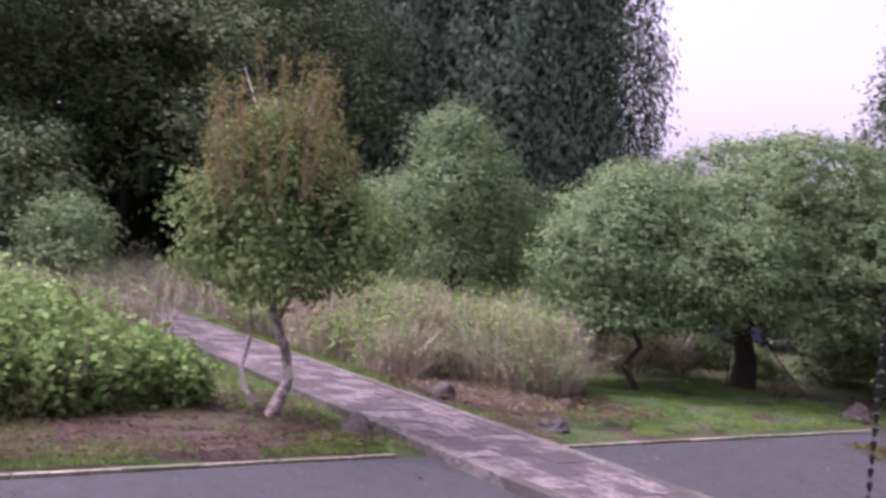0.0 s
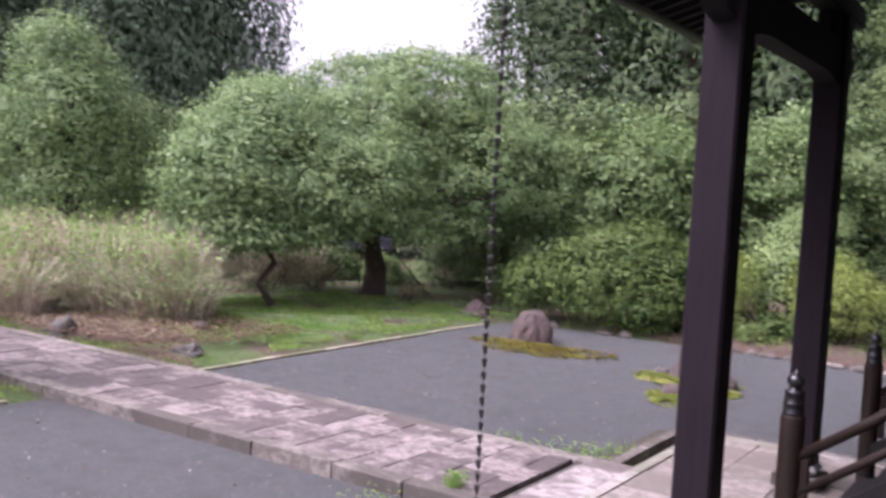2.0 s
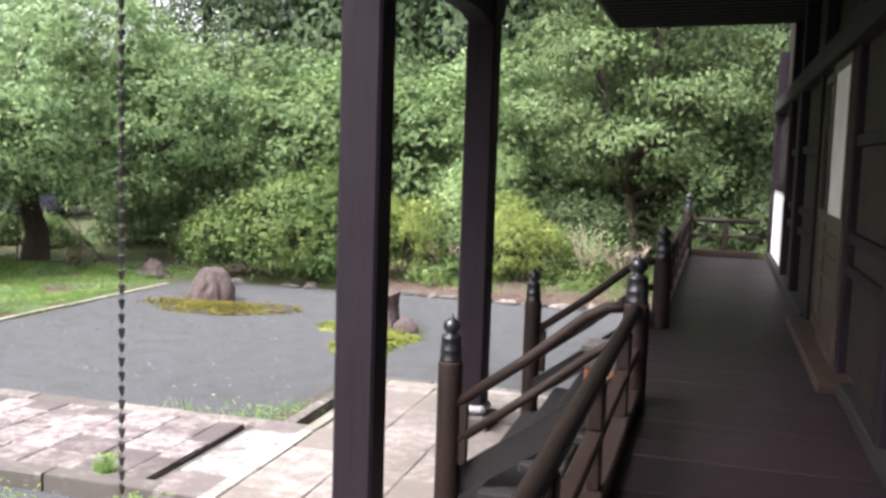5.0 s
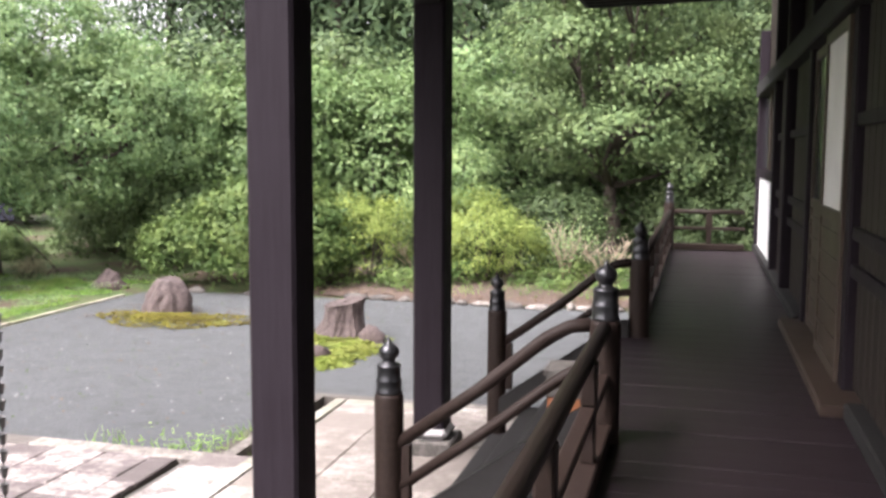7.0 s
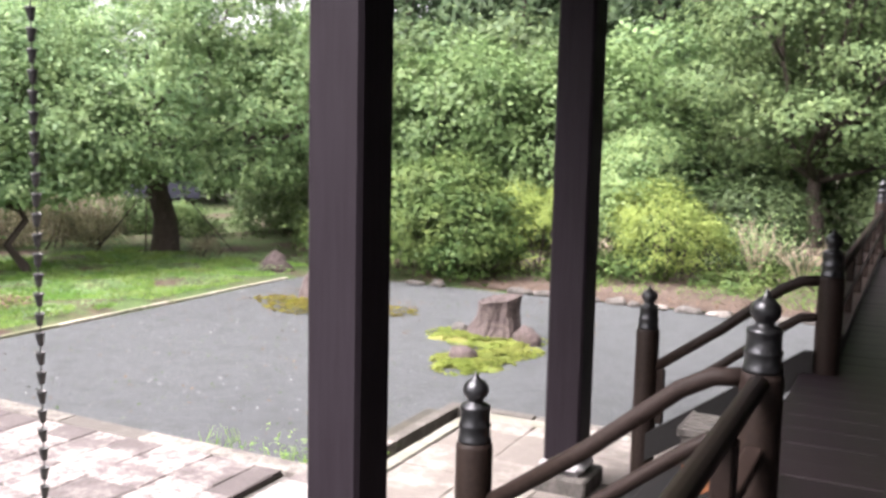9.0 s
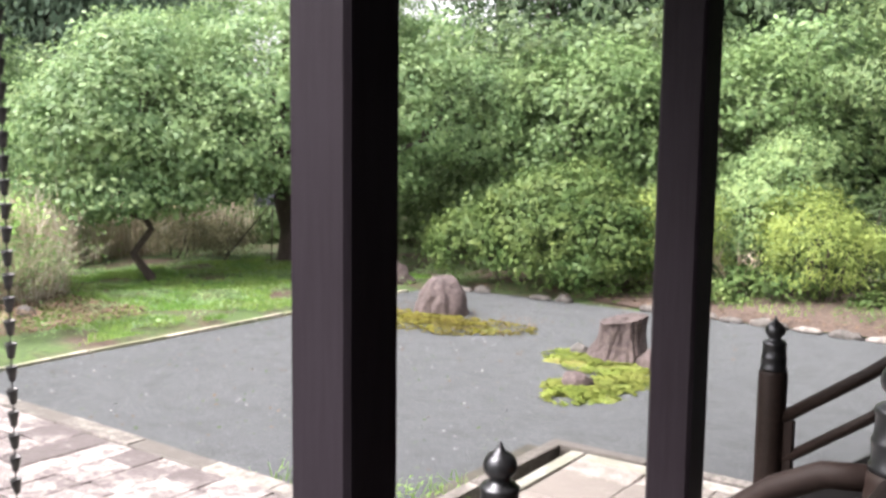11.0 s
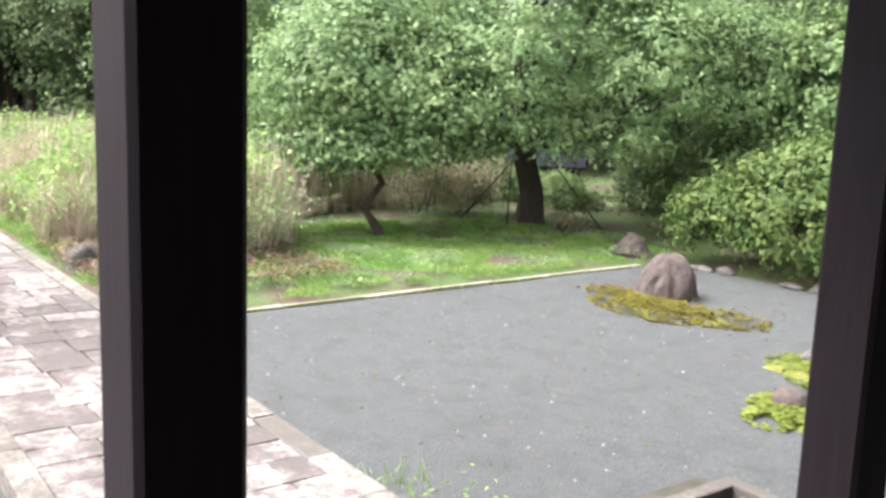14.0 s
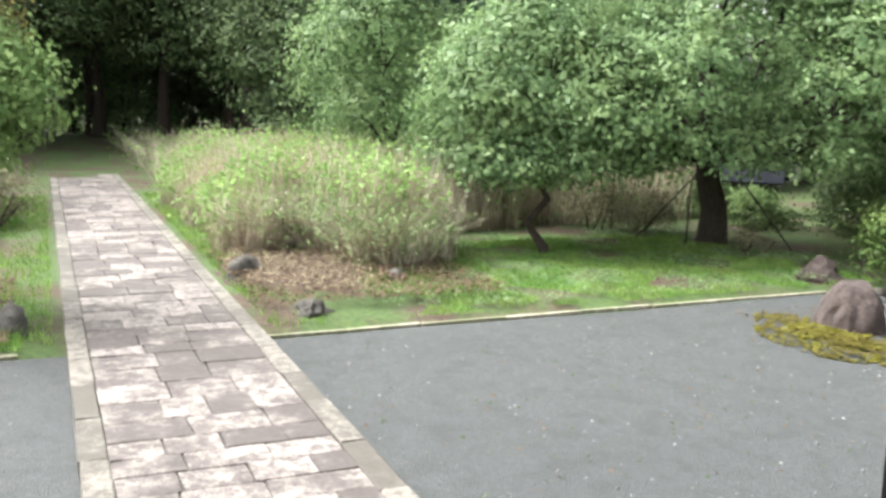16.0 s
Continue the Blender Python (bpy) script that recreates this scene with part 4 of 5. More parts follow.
shed = thing("shed", "low shed with a dark pitched roof and tan walls", "shed", at=pose(-15.4, 13.7, -0.02, 0, 0, 42) @ Matrix.Diagonal((1.2, 1.2, 0.76, 1)))
shed_wall = part("wall", boxes((-0.5, 0.55, -0.36, 0.36, -0.1, 1.02), bevel=0.01), M_DOORWOOD, shed)
part("wall_panel", boxes((-0.35, 0.5, -0.375, -0.362, 0.5, 0.90)), M_EDGE, shed_wall, "tan board panel")
for x in (-0.58, 0.62):
    part("corner_post", boxes((x - 0.035, x + 0.035, -0.42, -0.35, -0.1, 0.98), bevel=0.005), M_SILL, shed, "tan post")
for s in (-1, 1):
    bm = bmesh.new()
    box(bm, -0.74, 0.74, -0.70, 0.02, 0.0, 0.05, 0.008, pose(0, 0, 1.50, 0, 0, 90 + 90 * s) @ pose(0, 0, 0, 40, 0, 0))
    part("roof_slope", bm, M_ROOFDARK, shed, "dark felted roof slope")
    part("gable", quad_gable(s), M_DOORWOOD, shed)
part("ridge", boxes((-0.75, 0.75, -0.05, 0.05, 1.52, 1.56), bevel=0.01), M_ROOFDARK, shed)

# thin props that hold up the broad tree
for a, b in (((-11.9, 9.9, 0.05), (-12.3, 10.6, 1.35)), ((-12.9, 9.3, 0.05), (-12.4, 10.5, 1.5)), ((-11.2, 11.2, 0.05), (-12.2, 10.8, 1.25)), ((-12.05, 9.75, 0.05), (-12.05, 9.8, 1.3))):
    pr = tagged(new("tree_prop", finish("tree_prop", tube(bmesh.new(), [a, Vector(a).lerp(Vector(b), 0.5), b], [0.014, 0.013, 0.012], 7), M_BARK, True)), "thin weathered pole propping the broad tree", "prop", "tree props")


# ---- trees near the court ----
broad_tree("garden_tree", "broad round-crowned green tree with a stout dark trunk", (-12.12, 10.33, 0.08),
           moved(0.2, -0.4, [(-12.0, 10.0, 1.95, 1.6, 1.3, 0.55), (-13.7, 9.8, 1.9, 1.3, 1.2, 0.55), (-10.9, 11.2, 1.9, 1.1, 1.1, 0.6), (-12.3, 10.6, 3.4, 2.1, 2.1, 1.5), (-14.2, 9.6, 3.1, 1.7, 1.7, 1.35), (-10.7, 11.9, 3.0, 1.6, 1.6, 1.35), (-12.0, 9.2, 2.7, 1.7, 1.5, 1.15), (-13.2, 11.4, 4.5, 1.6, 1.6, 1.1), (-11.5, 11.4, 4.5, 1.5, 1.5, 1.1), (-14.6, 10.0, 4.0, 1.3, 1.3, 1.0), (-10.2, 13.0, 2.8, 1.5, 1.5, 1.4), (-12.3, 10.2, 2.25, 1.9, 1.8, 0.65), (-11.1, 12.2, 2.5, 1.4, 1.4, 0.9)], -0.22),
           0.235, 1.5, 120000, 0.10, L_BROAD, 21, 0.16, per=42, lean=(0.05, -0.22))
broad_tree("garden_tree", "small green tree with a thin crooked trunk", (-11.93, 7.05, 0.10),
           moved(0.4, -0.42, [(-12.9, 7.4, 1.72, 1.25, 1.25, 0.45), (-12.1, 8.3, 1.85, 0.95, 0.95, 0.5), (-13.1, 6.7, 1.75, 0.85, 0.85, 0.45), (-12.9, 7.5, 2.9, 1.5, 1.5, 1.1), (-13.1, 6.9, 2.5, 1.15, 1.15, 0.95), (-12.2, 8.3, 2.4, 1.2, 1.2, 0.9), (-13.2, 8.0, 3.6, 1.1, 1.1, 0.95), (-12.8, 7.6, 2.0, 1.1, 1.1, 0.5)], -0.28),
           0.068, 1.08, 56000, 0.10, L_BROAD, 22, 0.22, per=42, lean=(-0.04, -0.10), crook=0.13)
broad_tree("garden_tree", "pale green spreading tree behind the dry hedge", (-17.3, 6.5, 0.1),
           moved(-0.4, -0.6, [(-16.8, 7.0, 3.3, 1.3, 1.3, 1.4), (-17.5, 6.2, 3.0, 0.9, 0.9, 1.0), (-16.6, 7.6, 2.9, 1.1, 1.1, 1.1), (-17.0, 6.8, 4.6, 0.9, 0.9, 0.95), (-16.8, 7.0, 2.0, 1.4, 1.4, 0.9), (-16.2, 6.5, 3.6, 0.8, 0.8, 0.8)]),
           0.12, 1.3, 40000, 0.10, L_BROAD, 23, 0.25, per=42)
# turning maple beside the path
rng = np.random.default_rng(31)
maple = thing("maple_tree", "small maple turning orange with a pale lichened trunk", "tree", at=Matrix.Translation((-10.50, -0.80, 0.06)) @ Matrix.Diagonal((1, 1, 1.09, 1)))
bm = tube(bmesh.new(), [(0, 0, -0.1), (0.02, 0.02, 0.1), (0.09, 0.13, 0.42), (0.07, 0.09, 0.75), (-0.06, -0.09, 1.2), (-0.10, -0.15, 1.9), (-0.12, -0.2, 2.7), (-0.16, -0.25, 3.4)], [0.13, 0.10, 0.072, 0.066, 0.058, 0.045, 0.03, 0.008], 9)
for a, e, r in (((0.02, -0.03, 1.15), (0.35, 0.45, 2.1), 0.03), ((-0.02, -0.06, 1.3), (-0.6, -0.75, 2.3), 0.03), ((-0.06, -0.1, 1.8), (0.4, 0.3, 3.0), 0.025), ((-0.08, -0.15, 2.1), (-0.6, -0.8, 3.2), 0.022), ((-0.1, -0.2, 2.5), (0.1, 0.2, 3.9), 0.018), ((-0.1, -0.2, 2.6), (-0.5, -0.6, 4.0), 0.016)):
    q = Vector(a).lerp(Vector(e), 0.5) + Vector((0, 0, 0.12))
    tube(bm, [a, q, e], [r, r * 0.7, r * 0.25], 6)
part("trunk", bm, M_PALEBARK, maple, "pale lichened crooked trunk", smooth=True)
bm = tube(bmesh.new(), [(-0.02, -0.05, 0.02), (-0.22, -0.28, 0.28), (-0.26, -0.36, 0.55), (-0.20, -0.30, 0.9), (-0.22, -0.33, 1.35), (-0.4, -0.55, 1.7)], [0.05, 0.035, 0.03, 0.028, 0.022, 0.012], 7)
part("second_stem", bm, M_PALEBARK, maple, smooth=True)
p, f = crown_points([(-0.05, -0.1, 1.55, 0.70, 0.70, 0.36), (0.38, 0.46, 1.75, 0.42, 0.42, 0.36), (-0.55, -0.7, 1.8, 0.45, 0.45, 0.38), (-0.1, -0.2, 2.1, 0.72, 0.72, 0.5), (0.25, 0.3, 2.4, 0.40, 0.40, 0.4),
                     (-0.45, -0.62, 2.4, 0.40, 0.40, 0.4), (-0.12, -0.2, 2.75, 0.46, 0.46, 0.5), (0.62, 0.80, 2.05, 0.40, 0.40, 0.42)], 21000, rng, 0.13, 26)
leaves("crown", p, f, np.full(len(p), 0.085), L_OLIVE, rng, 0.6, parent=maple)
p, f = crown_points([(-0.12, -0.2, 3.2, 0.40, 0.40, 0.45), (0.22, 0.25, 2.95, 0.32, 0.32, 0.45), (-0.45, -0.6, 2.95, 0.32, 0.32, 0.45), (0.5, 0.6, 2.3, 0.3, 0.3, 0.45), (-0.8, -1.0, 2.3, 0.3, 0.3, 0.45)], 4200, rng, 0.14, 12)
leaves("upper_crown", p, f, np.full(len(p), 0.068), L_OLIVE, rng, 0.5, parent=maple)
pts = []
for k in range(100):
    a, r = rng.uniform(0, 6.28), rng.uniform(0.1, 0.9)
    s = Vector((-0.12 + r * math.cos(a), -0.2 + r * math.sin(a), 3.15 - 1.0 * r + rng.uniform(-0.4, 0.3)))
    e = s + Vector((rng.uniform(0.1, 0.3) * math.cos(a), rng.uniform(0.1, 0.3) * math.sin(a), rng.uniform(0.6, 1.3)))
    part("twig", tube(bmesh.new(), [s, s.lerp(e, 0.5), e], [0.008, 0.006, 0.003], 4, False), M_TWIG, maple)
    pts += [s.lerp(e, q) for q in rng.uniform(0.0, 1.0, 50)]
pts = np.array(pts) + rng.normal(0, 0.055, (len(pts), 3))
leaves("twig_leaves", pts, rng.normal(0, 1, pts.shape) + np.array([0, 0, 0.6]), np.full(len(pts), 0.068), L_AUTUMN, rng, 0.5, parent=maple)


def bush(name, label, lobes, count, leaf, mat, seed, clump=0.2, stems=9, category="shrub", aspect=0.5, per=40, group=""):
    rng = np.random.default_rng(seed)
    c = np.array([lb[:3] for lb in lobes]).mean(0)
    base = np.array([c[0], c[1], 0.05])
    t = thing(name, label, category, group, at=Matrix.Translation(base))
    for _ in range(stems):
        lb = lobes[rng.integers(len(lobes))]
        foot = Vector(((lb[0] - base[0]) * 0.7 + rng.uniform(-0.2, 0.2), (lb[1] - base[1]) * 0.7 + rng.uniform(-0.2, 0.2), -0.06))
        d = Vector(rng.normal(0, 0.5, 3))
        end = Vector((lb[0] - base[0] + d.x * lb[3], lb[1] - base[1] + d.y * lb[4], lb[2] + abs(d.z) * lb[5]))
        part("stem", tube(bmesh.new(), [foot, foot.lerp(end, 0.5) + Vector(rng.normal(0, 0.05, 3)), end], [0.022, 0.016, 0.005], 5), M_BARK, t)
    p, f = crown_points(lobes, count, rng, clump, per)
    leaves("foliage", p - base, f, np.full(len(p), leaf), mat, rng, aspect, parent=t)
    return t


bush("camellia_shrub", "dense rounded evergreen shrub with pale leaf tips", moved(0, -0.5, [(-6.9, 11.15, 0.85, 1.25, 0.95, 0.85), (-7.9, 10.95, 0.65, 0.9, 0.75, 0.6), (-6.0, 11.3, 0.75, 0.9, 0.8, 0.75), (-6.6, 11.4, 1.45, 0.95, 0.8, 0.5)]), 28000, 0.095, L_GLOSSY, 41, 0.17)
bush("light_shrub", "tall light green shrub behind the camellia", [(-8.2, 13.6, 2.3, 1.3, 1.1, 1.7), (-7.2, 13.9, 2.9, 1.2, 1.1, 1.2), (-9.3, 13.4, 1.9, 1.2, 1.1, 1.4)], 17000, 0.12, L_LITE, 42, 0.22)
bush("light_shrub", "tall light green shrub behind the camellia", [(-5.8, 14.4, 2.3, 1.3, 1.1, 1.6), (-4.9, 14.8, 3.0, 1.1, 1.0, 1.1), (-6.4, 14.2, 1.3, 1.2, 1.0, 1.1)], 15000, 0.12, L_LITE, 43, 0.22)
bush("broom_shrub", "feathery yellow-green shrub at the rim of the court", moved(-0.1, 0.4, [(-2.95, 11.15, 0.75, 0.72, 0.65, 0.72), (-2.5, 11.3, 0.65, 0.6, 0.55, 0.6), (-3.2, 11.3, 1.15, 0.55, 0.5, 0.5)], 0.05), 12000, 0.075, L_YELLOW, 44, 0.12, aspect=0.3)
bush("broom_shrub", "feathery yellow-green shrub at the rim of the court", [(-5.05, 11.1, 0.7, 0.62, 0.5, 0.7), (-5.4, 11.3, 1.0, 0.5, 0.45, 0.6), (-4.7, 11.4, 0.95, 0.45, 0.45, 0.6)], 9000, 0.075, L_YELLOW, 45, 0.12, aspect=0.3)
bush("grey_shrub", "grey-green shrub with thin branches", [(-4.0, 12.3, 1.1, 0.8, 0.7, 1.0), (-3.7, 12.5, 1.9, 0.6, 0.6, 0.6)], 8000, 0.085, L_PALE, 46, 0.15)
# these shrubs carry the shade under the trees in their leaf colour
bush("low_evergreen", "low evergreen shrub below the maple, leaves toned down for deep shade", [(0.3, 15.2, 0.8, 0.9, 0.7, 0.75), (1.6, 15.3, 0.9, 1.0, 0.8, 0.85), (2.9, 15.3, 0.9, 1.0, 0.8, 0.85)], 9000, 0.10, L_SHADE, 47, 0.18)
bush("dark_evergreen", "dense evergreen behind the end of the veranda, leaves toned down for deep shade", [(0.2, 16.2, 0.9, 1.2, 0.9, 0.9), (2.0, 16.3, 1.1, 1.3, 0.9, 1.1), (3.8, 16.5, 1.2, 1.3, 0.9, 1.2), (1.2, 17.2, 2.2, 1.4, 1.0, 1.2)], 15000, 0.11, L_SHADE, 54, 0.2)
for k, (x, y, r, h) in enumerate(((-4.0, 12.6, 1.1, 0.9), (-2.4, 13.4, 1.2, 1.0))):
    bush("shade_shrub", "leafy shrub toned down for the shade at the foot of the trees", [(x, y, h * 0.5, r, 0.8, h * 0.55), (x + 0.4, y + 0.5, h, r * 0.8, 0.8, h * 0.6)], 6500, 0.10, L_SHADE, 55 + k, 0.18, stems=6)
for k, (x, y, r, h) in enumerate(((-6.0, 10.75, 0.6, 0.45), (-4.3, 10.95, 0.55, 0.40), (-3.6, 11.1, 0.6, 0.45), (-1.9, 11.4, 0.6, 0.40), (-0.6, 11.6, 0.7, 0.45))):
    bush("low_shrub", "low dark green growth behind the edging stones", [(x, y, h * 0.4, r, 0.45, h * 0.6), (x + 0.3, y + 0.4, h * 0.6, r * 0.8, 0.5, h * 0.7)], 2600, 0.075, L_GLOSSY, 65 + k, 0.12, stems=5)
bush("dry_shrub", "dry brown twiggy shrub beside the path", [(-16.9, -0.75, 0.55, 0.85, 0.75, 0.6), (-17.3, -1.1, 0.85, 0.7, 0.7, 0.5)], 6000, 0.06, L_RUST, 75, 0.14, stems=24)
bush("rust_shrub", "low rust-tinged shrub under the garden tree", [(-14.2, 9.3, 0.5, 0.8, 0.6, 0.45), (-13.4, 9.9, 0.4, 0.5, 0.5, 0.35)], 5000, 0.06, L_RUST, 48, 0.13)
bush("rust_shrub", "low rust-tinged shrub beside the tree trunk", [(-11.0, 10.2, 0.2, 0.35, 0.3, 0.22)], 1400, 0.05, L_RUST, 49, 0.1, stems=4)
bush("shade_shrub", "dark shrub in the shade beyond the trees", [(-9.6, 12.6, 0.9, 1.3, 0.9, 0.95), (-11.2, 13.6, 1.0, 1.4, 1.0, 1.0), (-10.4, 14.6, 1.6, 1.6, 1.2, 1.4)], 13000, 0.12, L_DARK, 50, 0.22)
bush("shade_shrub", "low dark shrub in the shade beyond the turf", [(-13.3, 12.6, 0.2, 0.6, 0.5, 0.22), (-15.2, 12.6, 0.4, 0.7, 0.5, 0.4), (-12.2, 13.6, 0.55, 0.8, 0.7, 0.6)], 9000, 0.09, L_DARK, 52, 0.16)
bush("shade_shrub", "low dark shrub in the shade beyond the turf", [(-15.9, 11.2, 0.4, 0.9, 0.7, 0.4), (-14.9, 10.9, 0.3, 0.6, 0.5, 0.3)], 5000, 0.08, L_RUST, 53, 0.15)
bush("spiky_plant", "pale spiky-leaved plant beside the shed", [(-13.6, 12.5, 0.40, 0.35, 0.35, 0.36)], 900, 0.34, L_PALE, 51, 0.14, aspect=0.1, stems=3)

# bare pale shrubs
for x, y, s, h in ((-1.70, 12.1, 61, 1.05), (-4.2, 11.6, 62, 0.75), (-1.0, 12.3, 63, 0.8)):
    rng = np.random.default_rng(s)
    t = thing("bare_shrub", "leafless pale many-stemmed shrub", "shrub", "bare shrubs", at=Matrix.Translation((x, y, 0.1)))
    for k in range(16):
        bm = bmesh.new()
        a, sp = rng.uniform(0, 6.28), rng.uniform(0.25, 0.6)
        e = Vector((sp * math.cos(a), sp * math.sin(a), h * rng.uniform(0.6, 1.0)))
        m1 = e * 0.5 + Vector((0, 0, 0.08))
        tube(bm, [(0, 0, -0.08), m1, e], [0.014, 0.010, 0.003], 5, False)
        for _ in range(3):
            q = m1.lerp(e, rng.uniform(0, 0.8))
            tube(bm, [q, q + Vector((rng.normal(0, 0.12), rng.normal(0, 0.12), rng.uniform(0.1, 0.3)))], [0.006, 0.002], 4, False)
        part("stem", bm, M_TWIG, t)
    if s == 61:
        pp = np.array([0, 0, h * 0.7]) + rng.normal(0, 1, (700, 3)) * np.array([0.35, 0.35, 0.22])
        leaves("sparse_leaves", pp, rng.normal(0, 1, pp.shape) + np.array([0, 0, 1.0]), np.full(len(pp), 0.06), L_PALE, rng, 0.5, parent=t)

# layered maple at the far end of the veranda
lob = []
rng = np.random.default_rng(71)
for k in range(17):
    z = 2.0 + 5.6 * (k / 16)
    r = 2.5 * (1 - 0.35 * abs(k / 16 - 0.4))
    a = k * 2.4
    lob.append((-1.3 + r * 0.62 * math.cos(a), 16.4 + r * 0.55 * math.sin(a), z, 1.45, 1.3, 0.52))
broad_tree("layered_tree", "tall green tree with drooping layered sprays", (-1.3, 16.6, 0.15), lob, 0.17, 1.6, 64000, 0.10, L_DARK, 72, 0.24)
broad_tree("layered_tree", "green tree leaning over the end of the veranda", (3.0, 17.5, 0.15), [(2.2, 16.9, 4.5, 1.7, 1.5, 1.0), (3.4, 17.2, 5.4, 1.7, 1.6, 1.2), (1.6, 17.3, 3.2, 1.3, 1.2, 0.7), (2.8, 17.6, 6.6, 1.6, 1.5, 1.0), (4.6, 17.8, 4.2, 1.6, 1.5, 1.2)],
           0.15, 2.2, 26000, 0.12, L_WOOD, 73, 0.24)

# ---- hydrangea bed and dry hedge ----
def hedge_front(y):
    """The wavy foot of the dry hedge: a clump stands forward, the soil bed bites in beside it."""
    return -13.3 + 2.1 / (1 + np.exp(-(y - 4.0) * 6)) - 0.7 * np.maximum(y - 4.6, 0) ** 1.3 + 0.15 * np.sin(5 * y)


def hedge(name, label, x0, x1, y0, y1, height, stems, tops, seed, straw, leafy, leaf, keep, heads=0, low=0.24, verge=None):
    """A tangle of dry stems with green leafy tops; keep(x, y) bounds it."""
    rng = np.random.default_rng(seed)
    t = thing(name, label, "hedge", kind="stuff")
    n = stems * 2
    xy = np.stack([rng.uniform(x0, x1, n), rng.uniform(y0, y1, n)], 1)
    xy = xy[keep(xy[:, 0], xy[:, 1])][:stems]
    n = len(xy)
    swell = 0.86 + 0.08 * np.sin(1.9 * xy[:, 0] + 0.7) * np.sin(1.6 * xy[:, 1]) + rng.normal(0, 0.15, n)
    h = height * swell
    if verge is not None:
        h = h * (0.45 + 0.55 * np.clip((xy[:, 1] - verge) / 0.9, 0, 1))
    lean = rng.normal(0, 0.04 + 0.05 * height, (n, 2)) if height > 1.2 else rng.normal(0, 0.36, (n, 2))
    if low > 0.4:
        h = h * (0.45 + 0.55 * np.clip((-10.1 - xy[:, 0]) / 1.3, 0, 1)) * (0.4 + 0.6 * np.clip((-1.2 - xy[:, 1]) / 2.0, 0, 1))
    foot = np.concatenate([xy, np.full((n, 1), 0.03)], 1)
    midp = foot + np.concatenate([lean * 0.4 + rng.normal(0, 0.07, (n, 2)), h[:, None] * 0.6], 1)
    tip = foot + np.concatenate([lean * 1.25, h[:, None]], 1)
    side = unit(np.concatenate([rng.normal(0, 1, (n, 2)), np.zeros((n, 1))], 1))
    w = rng.uniform(0.003, 0.009, (n, 1))
    v = np.stack([foot - side * w, foot + side * w, midp - side * w, midp + side * w, tip - side * w * 0.5, tip + side * w * 0.5], 1).reshape(-1, 3)
    k = np.arange(n)[:, None] * 6
    f = np.concatenate([k + np.array([[0, 1, 3, 2]]), k + np.array([[2, 3, 5, 4]])])
    ob = new("dry_stems", quads("dry_stems", v, f, straw))
    ob.parent = t
    # leaves: mostly near the tops, some lower down
    m = tops
    i = rng.integers(0, n, m)
    u = np.clip(1.05 - np.abs(rng.normal(0, 0.30, m)), 0.1, 1.1)
    deep = rng.random(m) < low
    u[deep] = rng.uniform(0.08, 0.85, deep.sum())
    green = np.sin(1.3 * xy[i, 0] + 2) * np.sin(2.3 * xy[i, 1] + 1) + rng.normal(0, 0.35, m) - (1.0 if low < 0.4 else 0.35) * (0.70 - u) > (0.0 if verge is not None else -0.35 if low < 0.4 else -0.9)
    p = foot[i] + (tip - foot)[i] * u[:, None] + rng.normal(0, 0.07, (m, 3))
    leaves("leafy_tops", p[green], rng.normal(0, 0.6, (green.sum(), 3)) + np.array([0.25, 0, 1.0]), np.full(green.sum(), leaf), leafy, rng, 0.62, parent=t)
    leaves("dry_leaves", p[~green], rng.normal(0, 1, ((~green).sum(), 3)) + np.array([0.2, 0, 0.5]), np.full((~green).sum(), leaf * 0.8), L_STRAWLEAF, rng, 0.2, parent=t)
    for _ in range(heads):
        q = rng.integers(0, n)
        c = tip[q] + rng.normal(0, 0.03, 3)
        pp = c + unit(rng.normal(0, 1, (60, 3))) * np.array([0.075, 0.075, 0.055])
        leaves("flower_head", pp, pp - c, np.full(60, 0.035), L_HEAD, rng, 0.8, parent=t)
    return t


L_STRAWLEAF = leaf_mat("dry_blade", (0.22, 0.17, 0.115), (0.44, 0.37, 0.265), (0.60, 0.52, 0.40), 0.25, 0.8, tint=(0.40, 0.37, 0.22))
hedge("dry_hedge", "tall tangle of pale dry stems with light green tops", -22, -10.9, 2.3, 9.6, 1.34, 30000, 76000, 81, M_STRAW, L_HYDR, 0.10,
      lambda x, y: (x < hedge_front(y)) & (y > 2.5 + 0.12 * np.sin(2 * x)) & ((y < 5.6) | (x < -14.6)), verge=2.4)
hedge("dry_grass_fringe", "arching pale dry grass at the foot of the hedge", -14.6, -10.8, 2.6, 5.6, 0.95, 6000, 9000, 86, M_STRAW, L_PALE, 0.05,
      lambda x, y: (np.abs(x - hedge_front(y)) < 0.28) & (y > 2.7) & (y < 4.9))
hedge("dry_hedge", "pale dry grasses and stems further down the path", -36, -22, 2.8, 16, 1.0, 7000, 9000, 82, M_STRAW, L_HYDR, 0.12, lambda x, y: y > 2.8)
hedge("dry_hedge", "dry stems behind the garden trees", -24, -15.0, 8.4, 16, 1.4, 11000, 9000, 83, M_STRAW, L_PALE, 0.13, lambda x, y: (x < -15.0) & ((x < -18.6) | (y < 12.2)))
hedge("hydrangea_hedge", "hydrangea bed with light green leaves and dried flower heads", -15.0, -9.9, -8.5, -1.0, 1.30, 5000, 76000, 84, M_TWIG, L_HYDR, 0.13,
      lambda x, y: (x < -10.3 - 0.25 * np.sin(1.3 * y) - 0.55 * np.clip(y + 3.4, 0, 3)) & (y < -1.3 - 0.10 * (-10.6 - x)), heads=34, low=0.6)
